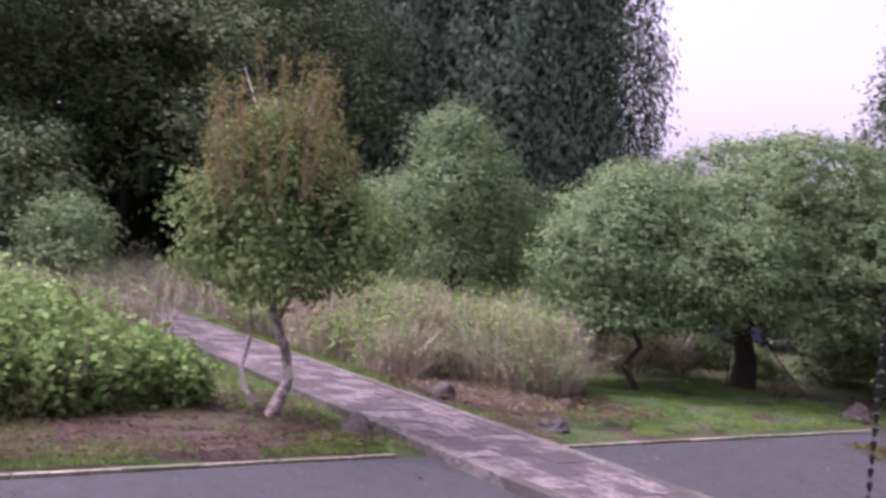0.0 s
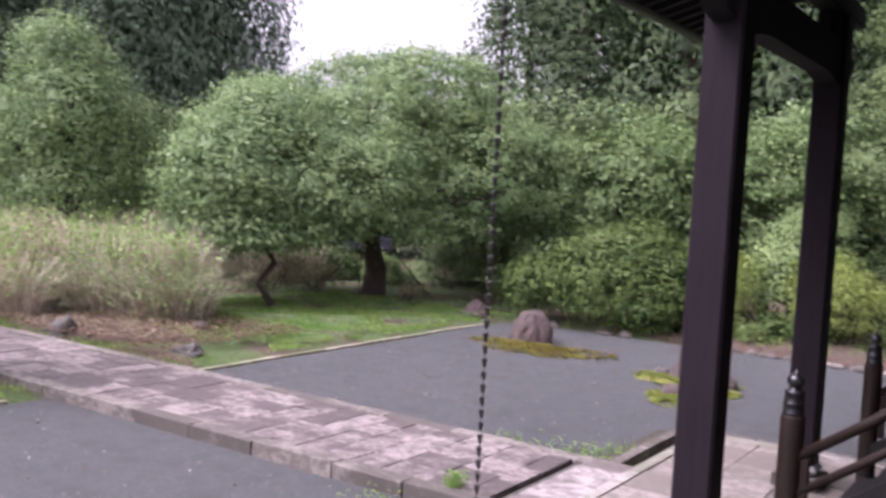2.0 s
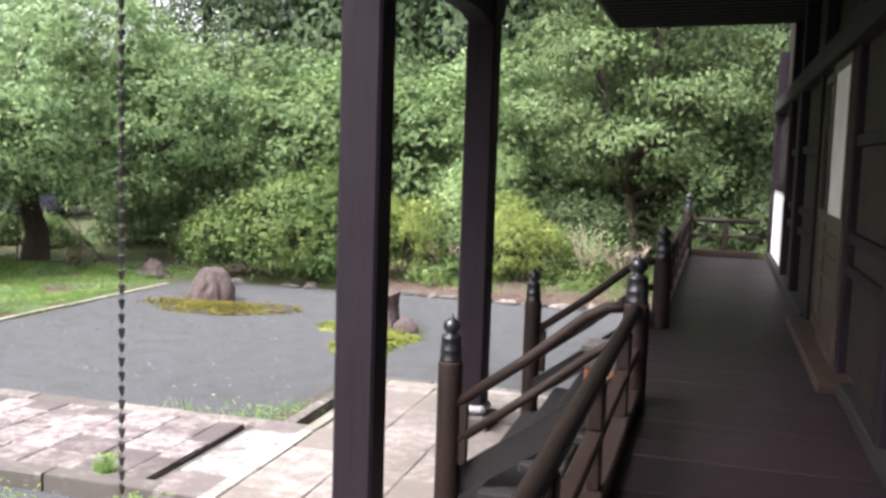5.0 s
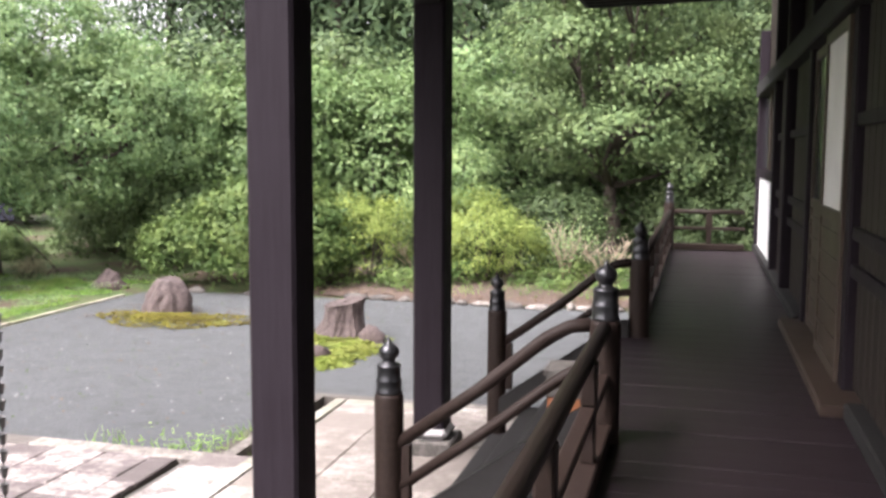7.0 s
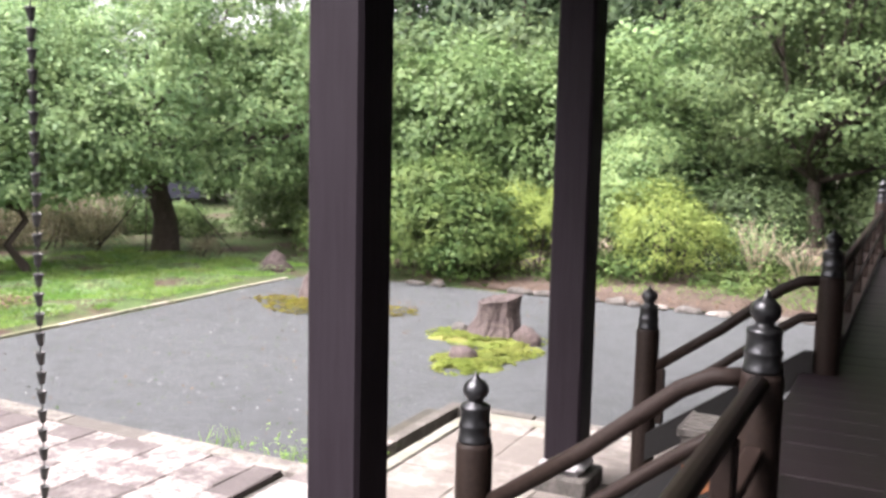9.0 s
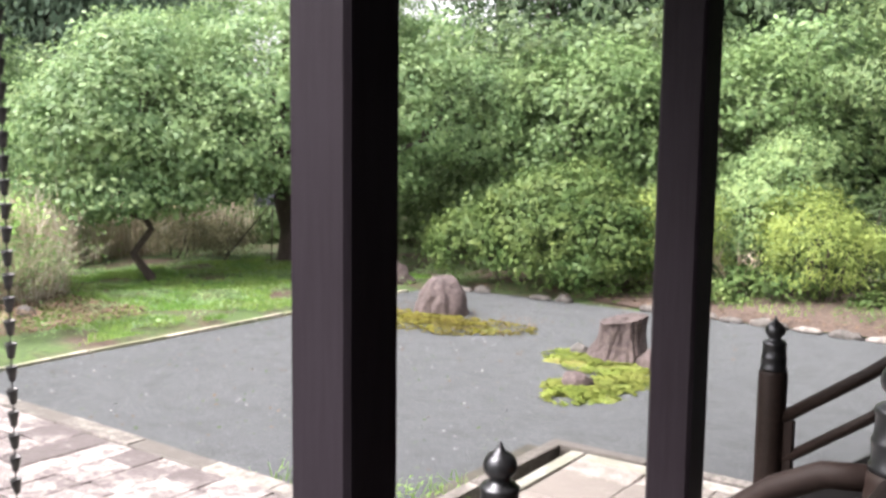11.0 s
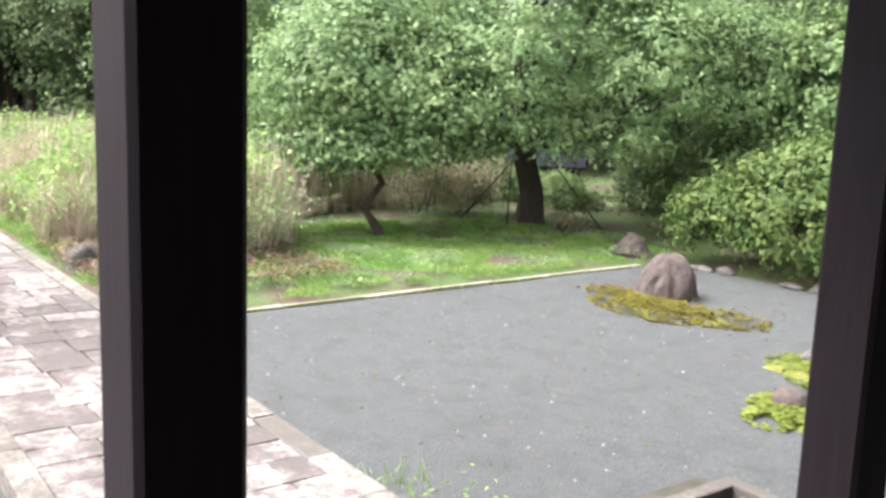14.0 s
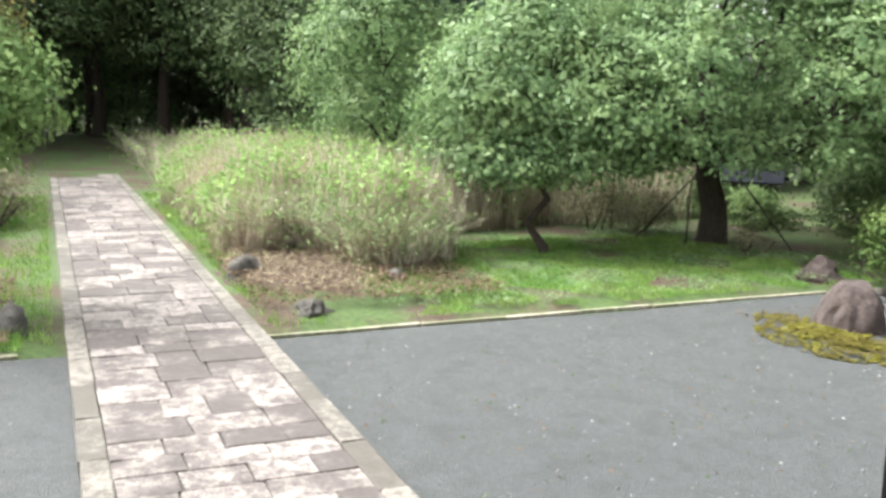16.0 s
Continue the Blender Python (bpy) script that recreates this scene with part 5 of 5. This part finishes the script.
hedge("hydrangea_hedge", "hydrangea bed along the path with twiggy bare stems", -22.0, -15.0, -7.5, -0.6, 1.25, 7000, 9000, 85, M_STRAW, L_PALE, 0.13, lambda x, y: y < -0.7)


# ---- grass, litter and weeds ----
def blades(name, label, count, place, height, mat, seed, category="grass", width=0.008):
    rng = np.random.default_rng(seed)
    p = place(rng, count)
    n = len(p)
    d = np.concatenate([rng.normal(0, 0.35, (n, 2)), np.ones((n, 1))], 1) * (height * rng.uniform(0.5, 1.3, (n, 1)))
    s = unit(np.concatenate([rng.normal(0, 1, (n, 2)), np.zeros((n, 1))], 1)) * width
    v = np.stack([p - s, p + s, p + d * 0.7 + s * 0.5, p + d], 1).reshape(-1, 3)
    return tagged(new(name, quads(name, v, np.arange(4 * n).reshape(n, 4), mat)), label, category, kind="stuff")


def scatter(x0, x1, y0, y1, z, keep=None):
    def place(rng, n):
        p = np.stack([rng.uniform(x0, x1, n), rng.uniform(y0, y1, n), np.full(n, z)], 1)
        return p if keep is None else p[keep(p[:, 0], p[:, 1])]
    return place


blades("grass", "short bright green grass under the trees", 42000, scatter(-13.2, -8.62, 3.6, 10.3, 0.085, lambda x, y: (np.sin(2.9 * x + np.sin(1.7 * y)) * np.sin(3.3 * y + 1 + np.cos(2 * x)) + 0.4 * np.sin(7 * x) * np.sin(8 * y) > -0.25) & (x + 0.9 * (y - 3.6) > -12.5)), 0.055, L_GRASS, 91, width=0.007)
blades("grass", "short green grass along the pale edging", 12000, scatter(-9.8, -8.62, -8.0, -0.1, 0.05, lambda x, y: np.sin(2.1 * y) * np.sin(3 * x) > -0.3), 0.06, L_GRASS, 92, width=0.007)
blades("grass", "weedy grass along the path edge", 5000, scatter(-22, -8.7, 2.2, 2.75, 0.05), 0.08, L_GRASS, 93)
blades("grass", "weedy grass along the path edge", 8000, scatter(-22, -8.7, -1.3, 0.18, 0.06), 0.07, L_GRASS, 94)
for k, (x, y, r, n) in enumerate(((-3.40, 2.30, 0.20, 55), (-3.12, 2.75, 0.20, 60), (-3.35, -0.15, 0.12, 36), (-3.55, 0.48, 0.06, 90), (-3.75, -0.45, 0.16, 34), (-2.95, 0.0, 0.10, 120), (-4.1, 2.3, 0.25, 40))):
    blades("weed_tuft", "small green weed tuft in the gravel", n, (lambda x, y, r: lambda rng, n: np.concatenate([np.array([x, y]) + rng.normal(0, r * 0.6, (n, 2)), np.full((n, 1), 0.0 if not 0.2 < y < 2.0 else PATH)], 1))(x, y, r), 0.10, L_GRASS, 100 + k, "weed", 0.005)


for k, (x, y, r, n, z) in enumerate(((-3.42, 2.32, 0.16, 50, 0.0), (-3.10, 2.62, 0.20, 60, 0.0), (-3.55, 0.55, 0.05, 70, PATH), (-3.02, 0.12, 0.10, 150, 0.02), (-3.9, -0.05, 0.13, 60, 0.0), (-3.75, 2.35, 0.22, 30, 0.0))):
    rng = np.random.default_rng(300 + k)
    p = np.array([x, y, z + 0.02]) + rng.normal(0, 1, (n, 3)) * np.array([r, r, 0.0]) + np.stack([np.zeros(n), np.zeros(n), rng.uniform(0, 0.09, n)], 1)
    tagged(leaves("weed_tuft", p, rng.normal(0, 0.5, (n, 3)) + np.array([0, 0, 1.0]), np.full(n, 0.045), L_GRASS, rng, 0.35), "small pale green weeds at the end of the path", "weed", kind="stuff")


def litter(name, label, count, place, size, mat, seed):
    rng = np.random.default_rng(seed)
    p = place(rng, count)
    ob = leaves(name, p, np.tile([0.0, 0, 1.6], (len(p), 1)), np.full(len(p), size), mat, rng, 0.6)
    return tagged(ob, label, "leaf litter", kind="stuff")


litter("fallen_leaves", "dead brown leaves on the soil", 5000, scatter(-13, -9.2, 2.2, 5.2, 0.19), 0.06, L_DEAD, 111)
rng = np.random.default_rng(116)
a, r = rng.uniform(0, 6.28, 900), np.sqrt(rng.random(900))
p = np.stack([-11.6 + 1.75 * r * np.cos(a), 3.2 + 0.95 * r * np.sin(a), np.full(900, 0.19)], 1)
tagged(leaves("dry_straw", p, np.tile([0.0, 0, 2.0], (900, 1)), np.full(900, 0.17), L_STRAWLEAF, rng, 0.05), "broken dry stems strewn over the soil bed", "straw", kind="stuff")
litter("fallen_leaves", "dead brown leaves around the maple", 9000, scatter(-12, -8.7, -5.0, -0.2, 0.13), 0.055, L_DEAD, 112)
blades("grass", "thin weeds between the dead leaves round the maple", 5000, scatter(-11.2, -8.7, -4.6, -0.1, 0.10, lambda x, y: np.sin(3.1 * x + 1) * np.sin(2.7 * y) > 0.05), 0.07, L_GRASS, 96, width=0.006)
litter("fallen_leaves", "a few dead leaves scattered on the gravel", 420, scatter(-8.4, -2.9, -6, 10, 0.012, lambda x, y: (y < 0) | (y > 2.2)), 0.045, L_DEAD, 113)
litter("moss_scraps", "dark scraps of moss and leaf on the gravel", 520, scatter(-8.4, -3.4, 2.3, 9.5, 0.014), 0.04, L_SHADE, 118)
litter("fallen_leaves", "dead leaves along the far edge of the court", 3000, scatter(-8, 2.2, 9.95, 12.4, 0.10), 0.055, L_DEAD, 114)
blades("grass", "thin weeds among the leaves of the verge", 1800, scatter(-8, 2.4, 10.2, 11.8, 0.12, lambda x, y: np.sin(2.3 * x) * np.sin(2.9 * y) > 0.1), 0.09, L_GRASS, 95)
litter("fallen_leaves", "dead leaves caught in the moss around the boulder", 260, scatter(-7.9, -5.4, 7.1, 8.4, 0.05), 0.05, L_DEAD, 117)
litter("fallen_leaves", "dead leaves on the turf", 900, scatter(-12.5, -8.7, 4.5, 10, 0.12), 0.05, L_DEAD, 115)


def pebbles(count, seed):
    rng = np.random.default_rng(seed)
    p = np.stack([rng.uniform(-8.4, -2.8, count), rng.uniform(-6, 10.1, count), np.full(count, 0.006)], 1)
    p = p[(p[:, 1] < 0) | (p[:, 1] > 2.15)]
    n = len(p)
    s = rng.uniform(0.006, 0.018, (n, 1))
    a = rng.uniform(0, 6.28, (n, 1))
    cx, cy = np.cos(a) * s, np.sin(a) * s
    z = np.zeros_like(s)
    ring = [np.concatenate(q, 1) for q in ((cx, cy, z), (-cy, cx, z), (-cx, -cy, z), (cy, -cx, z))]
    top = np.concatenate([z, z, s * 0.9], 1)
    v = np.stack([p + r for r in ring] + [p + top + r * 0.35 for r in ring], 1).reshape(-1, 3)
    k = np.arange(n)[:, None] * 8
    f = np.concatenate([k + np.array([q]) for q in ((0, 1, 5, 4), (1, 2, 6, 5), (2, 3, 7, 6), (3, 0, 4, 7), (4, 5, 6, 7))])
    return tagged(new("loose_pebbles", quads("loose_pebbles", v, f, M_PEBBLE)), "scattered pale and dark pebbles on the gravel", "pebbles", kind="stuff")


pm = Nodes("loose_pebble", rough=0.8).world_co()
M_PEBBLE = pm.colour(pm.ramp(pm.island(), [(0.0, (0.06, 0.062, 0.065)), (0.7, (0.10, 0.105, 0.11)), (0.97, (0.16, 0.16, 0.16)), (1.0, (0.26, 0.25, 0.24))])).mat
pebbles(1300, 121)


def tufts(name, label, cx, cy, rx, ry, n, seed, mat=None):
    rng = np.random.default_rng(seed)
    a, r = rng.uniform(0, 6.28, n), rng.random(n) ** 0.62
    p = np.stack([cx + rx * r * np.cos(a) * (1 + 0.15 * np.sin(3 * a)), cy + ry * r * np.sin(a) * (1 + 0.15 * np.sin(3 * a)), 0.012 + 0.05 * (1 - r ** 2)], 1)
    p = p[(np.sin(11 * p[:, 0] + 3 * np.sin(7 * p[:, 1])) * np.sin(11 * p[:, 1] + 3 * np.sin(6 * p[:, 0] + 1)) > -0.3) | (r < 0.45)]
    n = len(p)
    ob = leaves(name, p, np.tile([0, 0, 1.3], (n, 1)), np.full(n, 0.055), mat or L_MOSSTUFT, rng, 0.8)
    return tagged(ob, label, "moss", kind="stuff")


tufts("moss_tufts", "ragged dull moss tufts around the boulder", -6.6, 7.52, 1.25, 0.62, 3000, 131, L_DULLTUFT)
tufts("moss_tufts", "ragged bright moss tufts", -3.98, 6.78, 0.74, 0.50, 2000, 132)
tufts("moss_tufts", "ragged bright moss tufts", -3.60, 5.60, 0.44, 0.46, 1500, 133)
tufts("moss_tufts", "ragged bright moss tufts", -3.44, 6.2, 0.36, 0.5, 1100, 134)


def ground_cover(count, seed):
    """Low dark weeds and seedlings in loose clusters over the turf."""
    rng = np.random.default_rng(seed)
    c = np.stack([rng.uniform(-13.6, -8.8, 160), rng.uniform(3.4, 11.0, 160)], 1)
    i = rng.integers(0, len(c), count)
    xy = c[i] + rng.normal(0, 0.13, (count, 2))
    p = np.concatenate([xy, rng.uniform(0.08, 0.17, (count, 1))], 1)
    p = p[p[:, 0] < -8.75]
    ob = leaves("ground_weeds", p, np.tile([0.1, 0, 1.0], (len(p), 1)), np.full(len(p), 0.045), L_BROAD, rng, 0.6)
    return tagged(ob, "low dark weeds scattered over the turf", "weeds", kind="stuff")


ground_cover(9000, 191)
rng = np.random.default_rng(193)
c = np.stack([rng.uniform(-7.5, 2.2, 150), rng.uniform(10.55, 13.2, 150)], 1)
p = np.concatenate([c[rng.integers(0, 150, 9000)] + rng.normal(0, 0.18, (9000, 2)), rng.uniform(0.08, 0.24, (9000, 1))], 1)
p = p[p[:, 1] > 10.15]
tagged(leaves("ground_weeds", p, np.tile([0.1, -0.2, 1.0], (len(p), 1)), np.full(len(p), 0.06), L_GLOSSY, rng, 0.55), "low dark weeds spreading over the leaf-strewn verge", "weeds", kind="stuff")


# ---- the woods around ----
def polar(yaw, d):
    return 0.1 - d * math.sin(radians(yaw)), -5.5 + d * math.cos(radians(yaw))


def conifer(name, label, h, r, count, leaf, mat, seed, start=0.08, droop=0.5, taper=1.3):
    rng = np.random.default_rng(seed)
    t = thing(name, label, "conifer", "woods")
    part("trunk", tube(bmesh.new(), [(0, 0, -0.4), (0, 0, h * 0.3), (0.05, 0.03, h * 0.97)], [h * 0.018, h * 0.014, 0.02], 8), M_BARK, t, smooth=True)
    k = count // 22
    u = rng.random(k) ** 0.85
    z = h * (start + (0.98 - start) * u)
    rr = r * np.clip((1 - u) ** (1 / taper), 0.03, 1) * (0.5 + 0.55 * rng.random(k) ** 0.5) * (1 + 0.18 * np.sin(9 * u + rng.uniform(0, 6)))
    a = rng.uniform(0, 2 * np.pi, k)
    c = np.stack([rr * np.cos(a), rr * np.sin(a), z - droop * 0.3 * rr], 1)
    reps = rng.poisson(22, k)
    cc, aa = np.repeat(c, reps, 0), np.repeat(a, reps)
    out = np.stack([np.cos(aa), np.sin(aa), np.zeros_like(aa)], 1)
    al = rng.normal(0, 0.20 * r / 2.2, len(cc))
    p = cc + rng.normal(0, 1, (len(cc), 3)) * np.array([0.15, 0.15, 0.14 + 0.45 * droop]) * r / 2.6 + out * al[:, None] - np.array([0, 0, 1]) * np.maximum(al, 0)[:, None] * droop
    f = out * 0.9 + np.array([0, 0, 0.5])
    leaves("foliage", p, f, np.full(len(p), leaf), mat, rng, 0.42 - 0.16 * droop, 3.0 * droop, parent=t)
    return t


def woods_tree(name, label, h, r, count, leaf, mat, seed, base=0.2):
    rng = np.random.default_rng(seed)
    lobes = []
    for k in range(11):
        u = k / 10
        z = h * (base + (0.9 - base) * u)
        q = r * (0.7 * math.sin(math.pi * (0.25 + 0.65 * u)))
        a = k * 2.4 + seed
        lobes.append((q * math.cos(a) * 0.7, q * math.sin(a) * 0.7, z, r * 0.58, r * 0.58, h * 0.10))
    t = thing(name, label, "tree", "woods")
    part("trunk", limbs(bmesh.new(), (0, 0, 0), lobes, h * 0.017, rng, h * base, twigs=1), M_BARK, t, smooth=True)
    p, f = crown_points(lobes, count, rng, r * 0.13, 22)
    leaves("crown", p, f, np.full(len(p), leaf), mat, rng, 0.55, parent=t)
    return t


def plant(protos, spots, seed):
    """Sets the prototypes at their spots (yaw, distance, scale); the first spot of each is the prototype itself."""
    rng = np.random.default_rng(seed)
    used = set()
    for k, (yaw, d, s) in enumerate(spots):
        pr = protos[k % len(protos)]
        x, y = polar(yaw, d)
        m = Matrix.Translation((x, y, float(hill(np.array(x), np.array(y))))) @ pose(0, 0, 0, 0, 0, rng.uniform(0, 360)) @ Matrix.Diagonal((s, s, s * rng.uniform(0.92, 1.08), 1))
        if pr.name not in used:
            used.add(pr.name)
            pr.matrix_basis = m
        else:
            copy_thing(pr, m) if tuple(pr.scale) == (1, 1, 1) else copy_thing(pr, m @ Matrix.Diagonal((1 / pr.scale[0], 1 / pr.scale[1], 1 / pr.scale[2], 1)))


cedars = [conifer("cedar_tree", "tall dark cedar with drooping sprays", 21, 3.1, 36000, 0.29, L_CEDAR, 141 + k, 0.03, 0.9, 2.6) for k in range(2)]
plant(cedars, [(48.6, 38, 1.05), (51.2, 37, 1.1), (53.5, 37, 1.05), (56.5, 39, 1.1), (59.5, 38, 1.1), (62.8, 40, 1.1), (51.0, 43, 1.15), (55.0, 45, 1.2), (61.0, 46, 1.2), (66.5, 43, 1.15)], 5)
darks = [woods_tree("woods_tree", "dark broadleaved woodland tree", 13, 4.0, 26000, 0.18, L_WOOD, 151 + k, 0.26) for k in range(2)]
plant(darks, [(66.5, 33, 1.0), (70.5, 39, 1.15), (75.5, 41, 1.1), (79.5, 43, 1.15), (83.5, 38, 1.1), (88, 36, 1.1), (93, 34, 1.1), (73.0, 46, 1.2), (68.5, 44, 1.2), (81.5, 47, 1.2), (77.5, 53, 1.3), (71.0, 54, 1.3), (84.5, 54, 1.3), (87, 49, 1.2), (90.5, 44, 1.2), (98, 33, 1.1), (110, 30, 1.2), (130, 29, 1.2), (155, 26, 1.1),
              (72, 42, 1.3), (80, 44, 1.3), (90, 46, 1.3)], 6)
firs = [conifer("fir_tree", "tall green conifer with layered sprays", 15, 3.4, 17000, 0.26, L_FIR, 161 + k, 0.05, 0.35, 1.5) for k in range(2)]
plant(firs, [(29.0, 33, 0.92), (26.0, 30, 0.95), (23.0, 32, 1.1), (19.6, 29, 1.1), (16.0, 31, 1.15), (12.3, 28, 1.1), (9.0, 31, 1.15), (5.6, 29, 1.1), (2.4, 31, 1.1), (-1.0, 29, 1.1), (-5, 31, 1.1), (-9, 30, 1.1), (-14, 33, 1.1), (21, 42, 1.3), (13, 42, 1.3), (5, 42, 1.3), (-4, 42, 1.3)], 7)
lows = [woods_tree("undergrowth_tree", "low dark undergrowth tree at the wood's edge", 5.0, 2.4, 9000, 0.20, L_WOOD, 171, 0.10), woods_tree("undergrowth_tree", "low green undergrowth tree at the wood's edge", 5.0, 2.4, 9000, 0.20, L_BROAD, 172, 0.10)]
plant(lows, [(81.5, 21.5, 0.75), (78.5, 19, 0.5), (65.0, 31, 0.95), (58.5, 27, 0.85), (53.0, 26, 0.85), (47.5, 27.5, 0.9), (43.0, 30, 1.0), (38.5, 33, 1.05), (34.5, 32, 1.0), (31.0, 25, 0.95), (26.5, 22.5, 0.95), (22.5, 22.5, 0.9), (86, 23, 0.8), (87.5, 33, 0.9), (84.5, 37, 0.9), (92, 22, 0.85), (99, 22, 0.8), (107, 21, 0.8),
             (18.0, 22.5, 0.9), (12.5, 24.5, 1.0), (4.0, 25.0, 1.0), (-3.0, 24.5, 1.0), (36.5, 52, 1.3), (40.5, 55, 1.35), (33, 55, 1.3), (78.6, 46, 1.1), (75.0, 47, 1.1), (81.0, 50, 1.2), (72.0, 47, 1.1), (83.0, 45, 1.1), (69.5, 46, 1.1), (86.0, 42, 1.1), (77.0, 57, 1.4), (89.0, 41, 1.1), (73.5, 57, 1.4), (80.5, 57, 1.4)], 8)

# ---- stone pieces: path, platform, kerbs, channel, veranda boards ----
GAP = 0.008


def slab_mesh(name, sx, sy, sz, mat, seed):
    """A slab with a worn rim, origin at its centre top."""
    rng = random.Random(seed)
    bm = bmesh.new()
    box(bm, -sx / 2, sx / 2, -sy / 2, sy / 2, -sz, 0, 0.007)
    for v in bm.verts:
        v.co += Vector((rng.uniform(-0.006, 0.006), rng.uniform(-0.006, 0.006), rng.uniform(-0.003, 0.003)))
    return finish(name, bm, mat)


paved = thing("pavement_path", "path of weathered pinkish stone pavers between kerbs", "path", kind="structure")
part("bedding", boxes((-27.5, -3.21, 0.32, 1.99, -0.05, PATH - 0.025)), M_MUD, paved)
rng = random.Random(7)
x = -3.42
while x > -27.0:
    depth = rng.choice((0.30, 0.34, 0.38, 0.44))
    cuts = [0.455]
    while cuts[-1] < 1.865 - 0.2:
        cuts.append(min(1.865, cuts[-1] + rng.uniform(0.32, 0.56)))
    if 1.865 - cuts[-1] > 0.01:
        cuts[-1] = 1.865
    for a, b in zip(cuts, cuts[1:]):
        me = slab_mesh("paver", depth - GAP, b - a - GAP, 0.05, M_PAVER, rng.random())
        share("paver", me, paved, pose(x - depth / 2, (a + b) / 2, PATH + rng.uniform(-0.004, 0.004), rng.uniform(-0.5, 0.5), rng.uniform(-0.5, 0.5), rng.uniform(-0.5, 0.5)))
    x -= depth
for y in (0.365, 1.953):
    x = -3.05
    while x > -27.0:
        w = rng.uniform(0.62, 0.92)
        me = slab_mesh("kerb_stone", w - 0.006, 0.17, 0.20, M_KERB, rng.random())
        share("kerb_stone", me, paved, pose(x - w / 2, y, PATH + 0.006 + rng.uniform(-0.004, 0.004), 0, 0, rng.uniform(-0.4, 0.4)))
        x -= w
y = 0.455
while y < 1.865:
    w = min(rng.uniform(0.40, 0.5), 1.865 - y)
    share("end_slab", slab_mesh("end_slab", 0.20, w - GAP, 0.06, M_PAVER, rng.random()), paved, pose(-3.315, y + w / 2, PATH + 0.002))
    y += w

# the channel round the platform, bridged by slabs at the path
chan = thing("drain_channel", "narrow dark drain channel with mossy stone rims", "drain", kind="structure")
part("slot_bed", boxes((-3.208, -3.098, 0.30, 2.03, 0.02, 0.078), bevel=0.004), M_STONE, chan)
part("bed", boxes((-3.21, -2.66, -1.2, 3.95, -0.02, 0.012), (-2.66, 0.4, 3.60, 3.95, -0.02, 0.012)), M_MUD, chan)
for y0, y1 in ((-1.1, -0.35), (-0.34, 0.26), (2.07, 2.80), (2.81, 3.93)):
    share("rim_stone", slab_mesh("rim_stone", 0.10, y1 - y0 - 0.01, 0.16, M_KERB, rng.random()), chan, pose(-2.92, (y0 + y1) / 2, 0.11))
for x0, x1 in ((-2.97, -2.2), (-2.19, -1.3), (-1.29, -0.4)):
    share("rim_stone", slab_mesh("rim_stone", x1 - x0 - 0.01, 0.10, 0.16, M_KERB, rng.random()), chan, pose((x0 + x1) / 2, 3.88, 0.11))
y = 0.28
while y < 2.04:
    w = min(rng.uniform(0.40, 0.55), 2.04 - y)
    share("bridge_slab", slab_mesh("bridge_slab", 0.40, w - GAP, 0.08, M_BRIDGE, rng.random()), chan, pose(-2.895, y + w / 2, PATH + 0.004))
    y += w

plat = thing("pavement_platform", "stone platform of pale slabs at the foot of the stairs", "pavement", kind="structure")
part("bedding", boxes((-2.62, 0.02, -0.9, 3.64, -0.05, PLAT - 0.035)), M_MUD, plat)
for y0 in np.arange(-0.90, 3.3, 0.917):
    share("border_stone", slab_mesh("border_stone", 0.11, 0.907, 0.2, M_KERBWHITE, rng.random()), plat, pose(-2.635, y0 + 0.458, PLAT + 0.004))
for x0 in np.arange(-2.57, -0.2, 0.82):
    share("border_stone", slab_mesh("border_stone", 0.81, 0.13, 0.2, M_KERBWHITE, rng.random()), plat, pose(x0 + 0.41, 3.62, PLAT + 0.004))
x = -2.57
while x < -0.1:
    d = rng.uniform(0.44, 0.52)
    y = -0.95
    while y < 3.54:
        w = min(rng.uniform(0.42, 0.62), 3.55 - y)
        share("slab", slab_mesh("slab", d - GAP, w - GAP, 0.06, M_SLAB, rng.random()), plat, pose(x + d / 2, y + w / 2, PLAT + rng.uniform(-0.003, 0.003)))
        y += w
    x += d

edging = thing("edging", "thin pale edging stones between gravel and garden", "kerb", kind="structure")
for y0, y1 in ((-9.0, -0.12), (2.05, 9.3)):
    y = y0
    while y < y1 - 0.1:
        w = min(rng.uniform(0.75, 1.0), y1 - y)
        share("edging_strip", slab_mesh("edging_strip", 0.065, w - 0.012, 0.14, M_EDGE, rng.random()), edging, pose(-8.58 + rng.uniform(-0.008, 0.008), y + w / 2, 0.028, 0, 0, rng.uniform(-0.5, 0.5)))
        y += w

rng = random.Random(9)
y = Y_START
while y < Y_END:
    w = min(rng.uniform(0.19, 0.27), Y_END - y)
    if w > 0.03:
        bm = boxes((-0.13, 1.55, -w / 2 + 0.0012, w / 2 - 0.0012, -0.042, 0), bevel=0.0016)
        ob = part("board", bm, M_DECK, veranda)
        ob.matrix_basis = pose(0, y + w / 2, FLOOR + rng.uniform(-0.0015, 0.0015))
    y += w
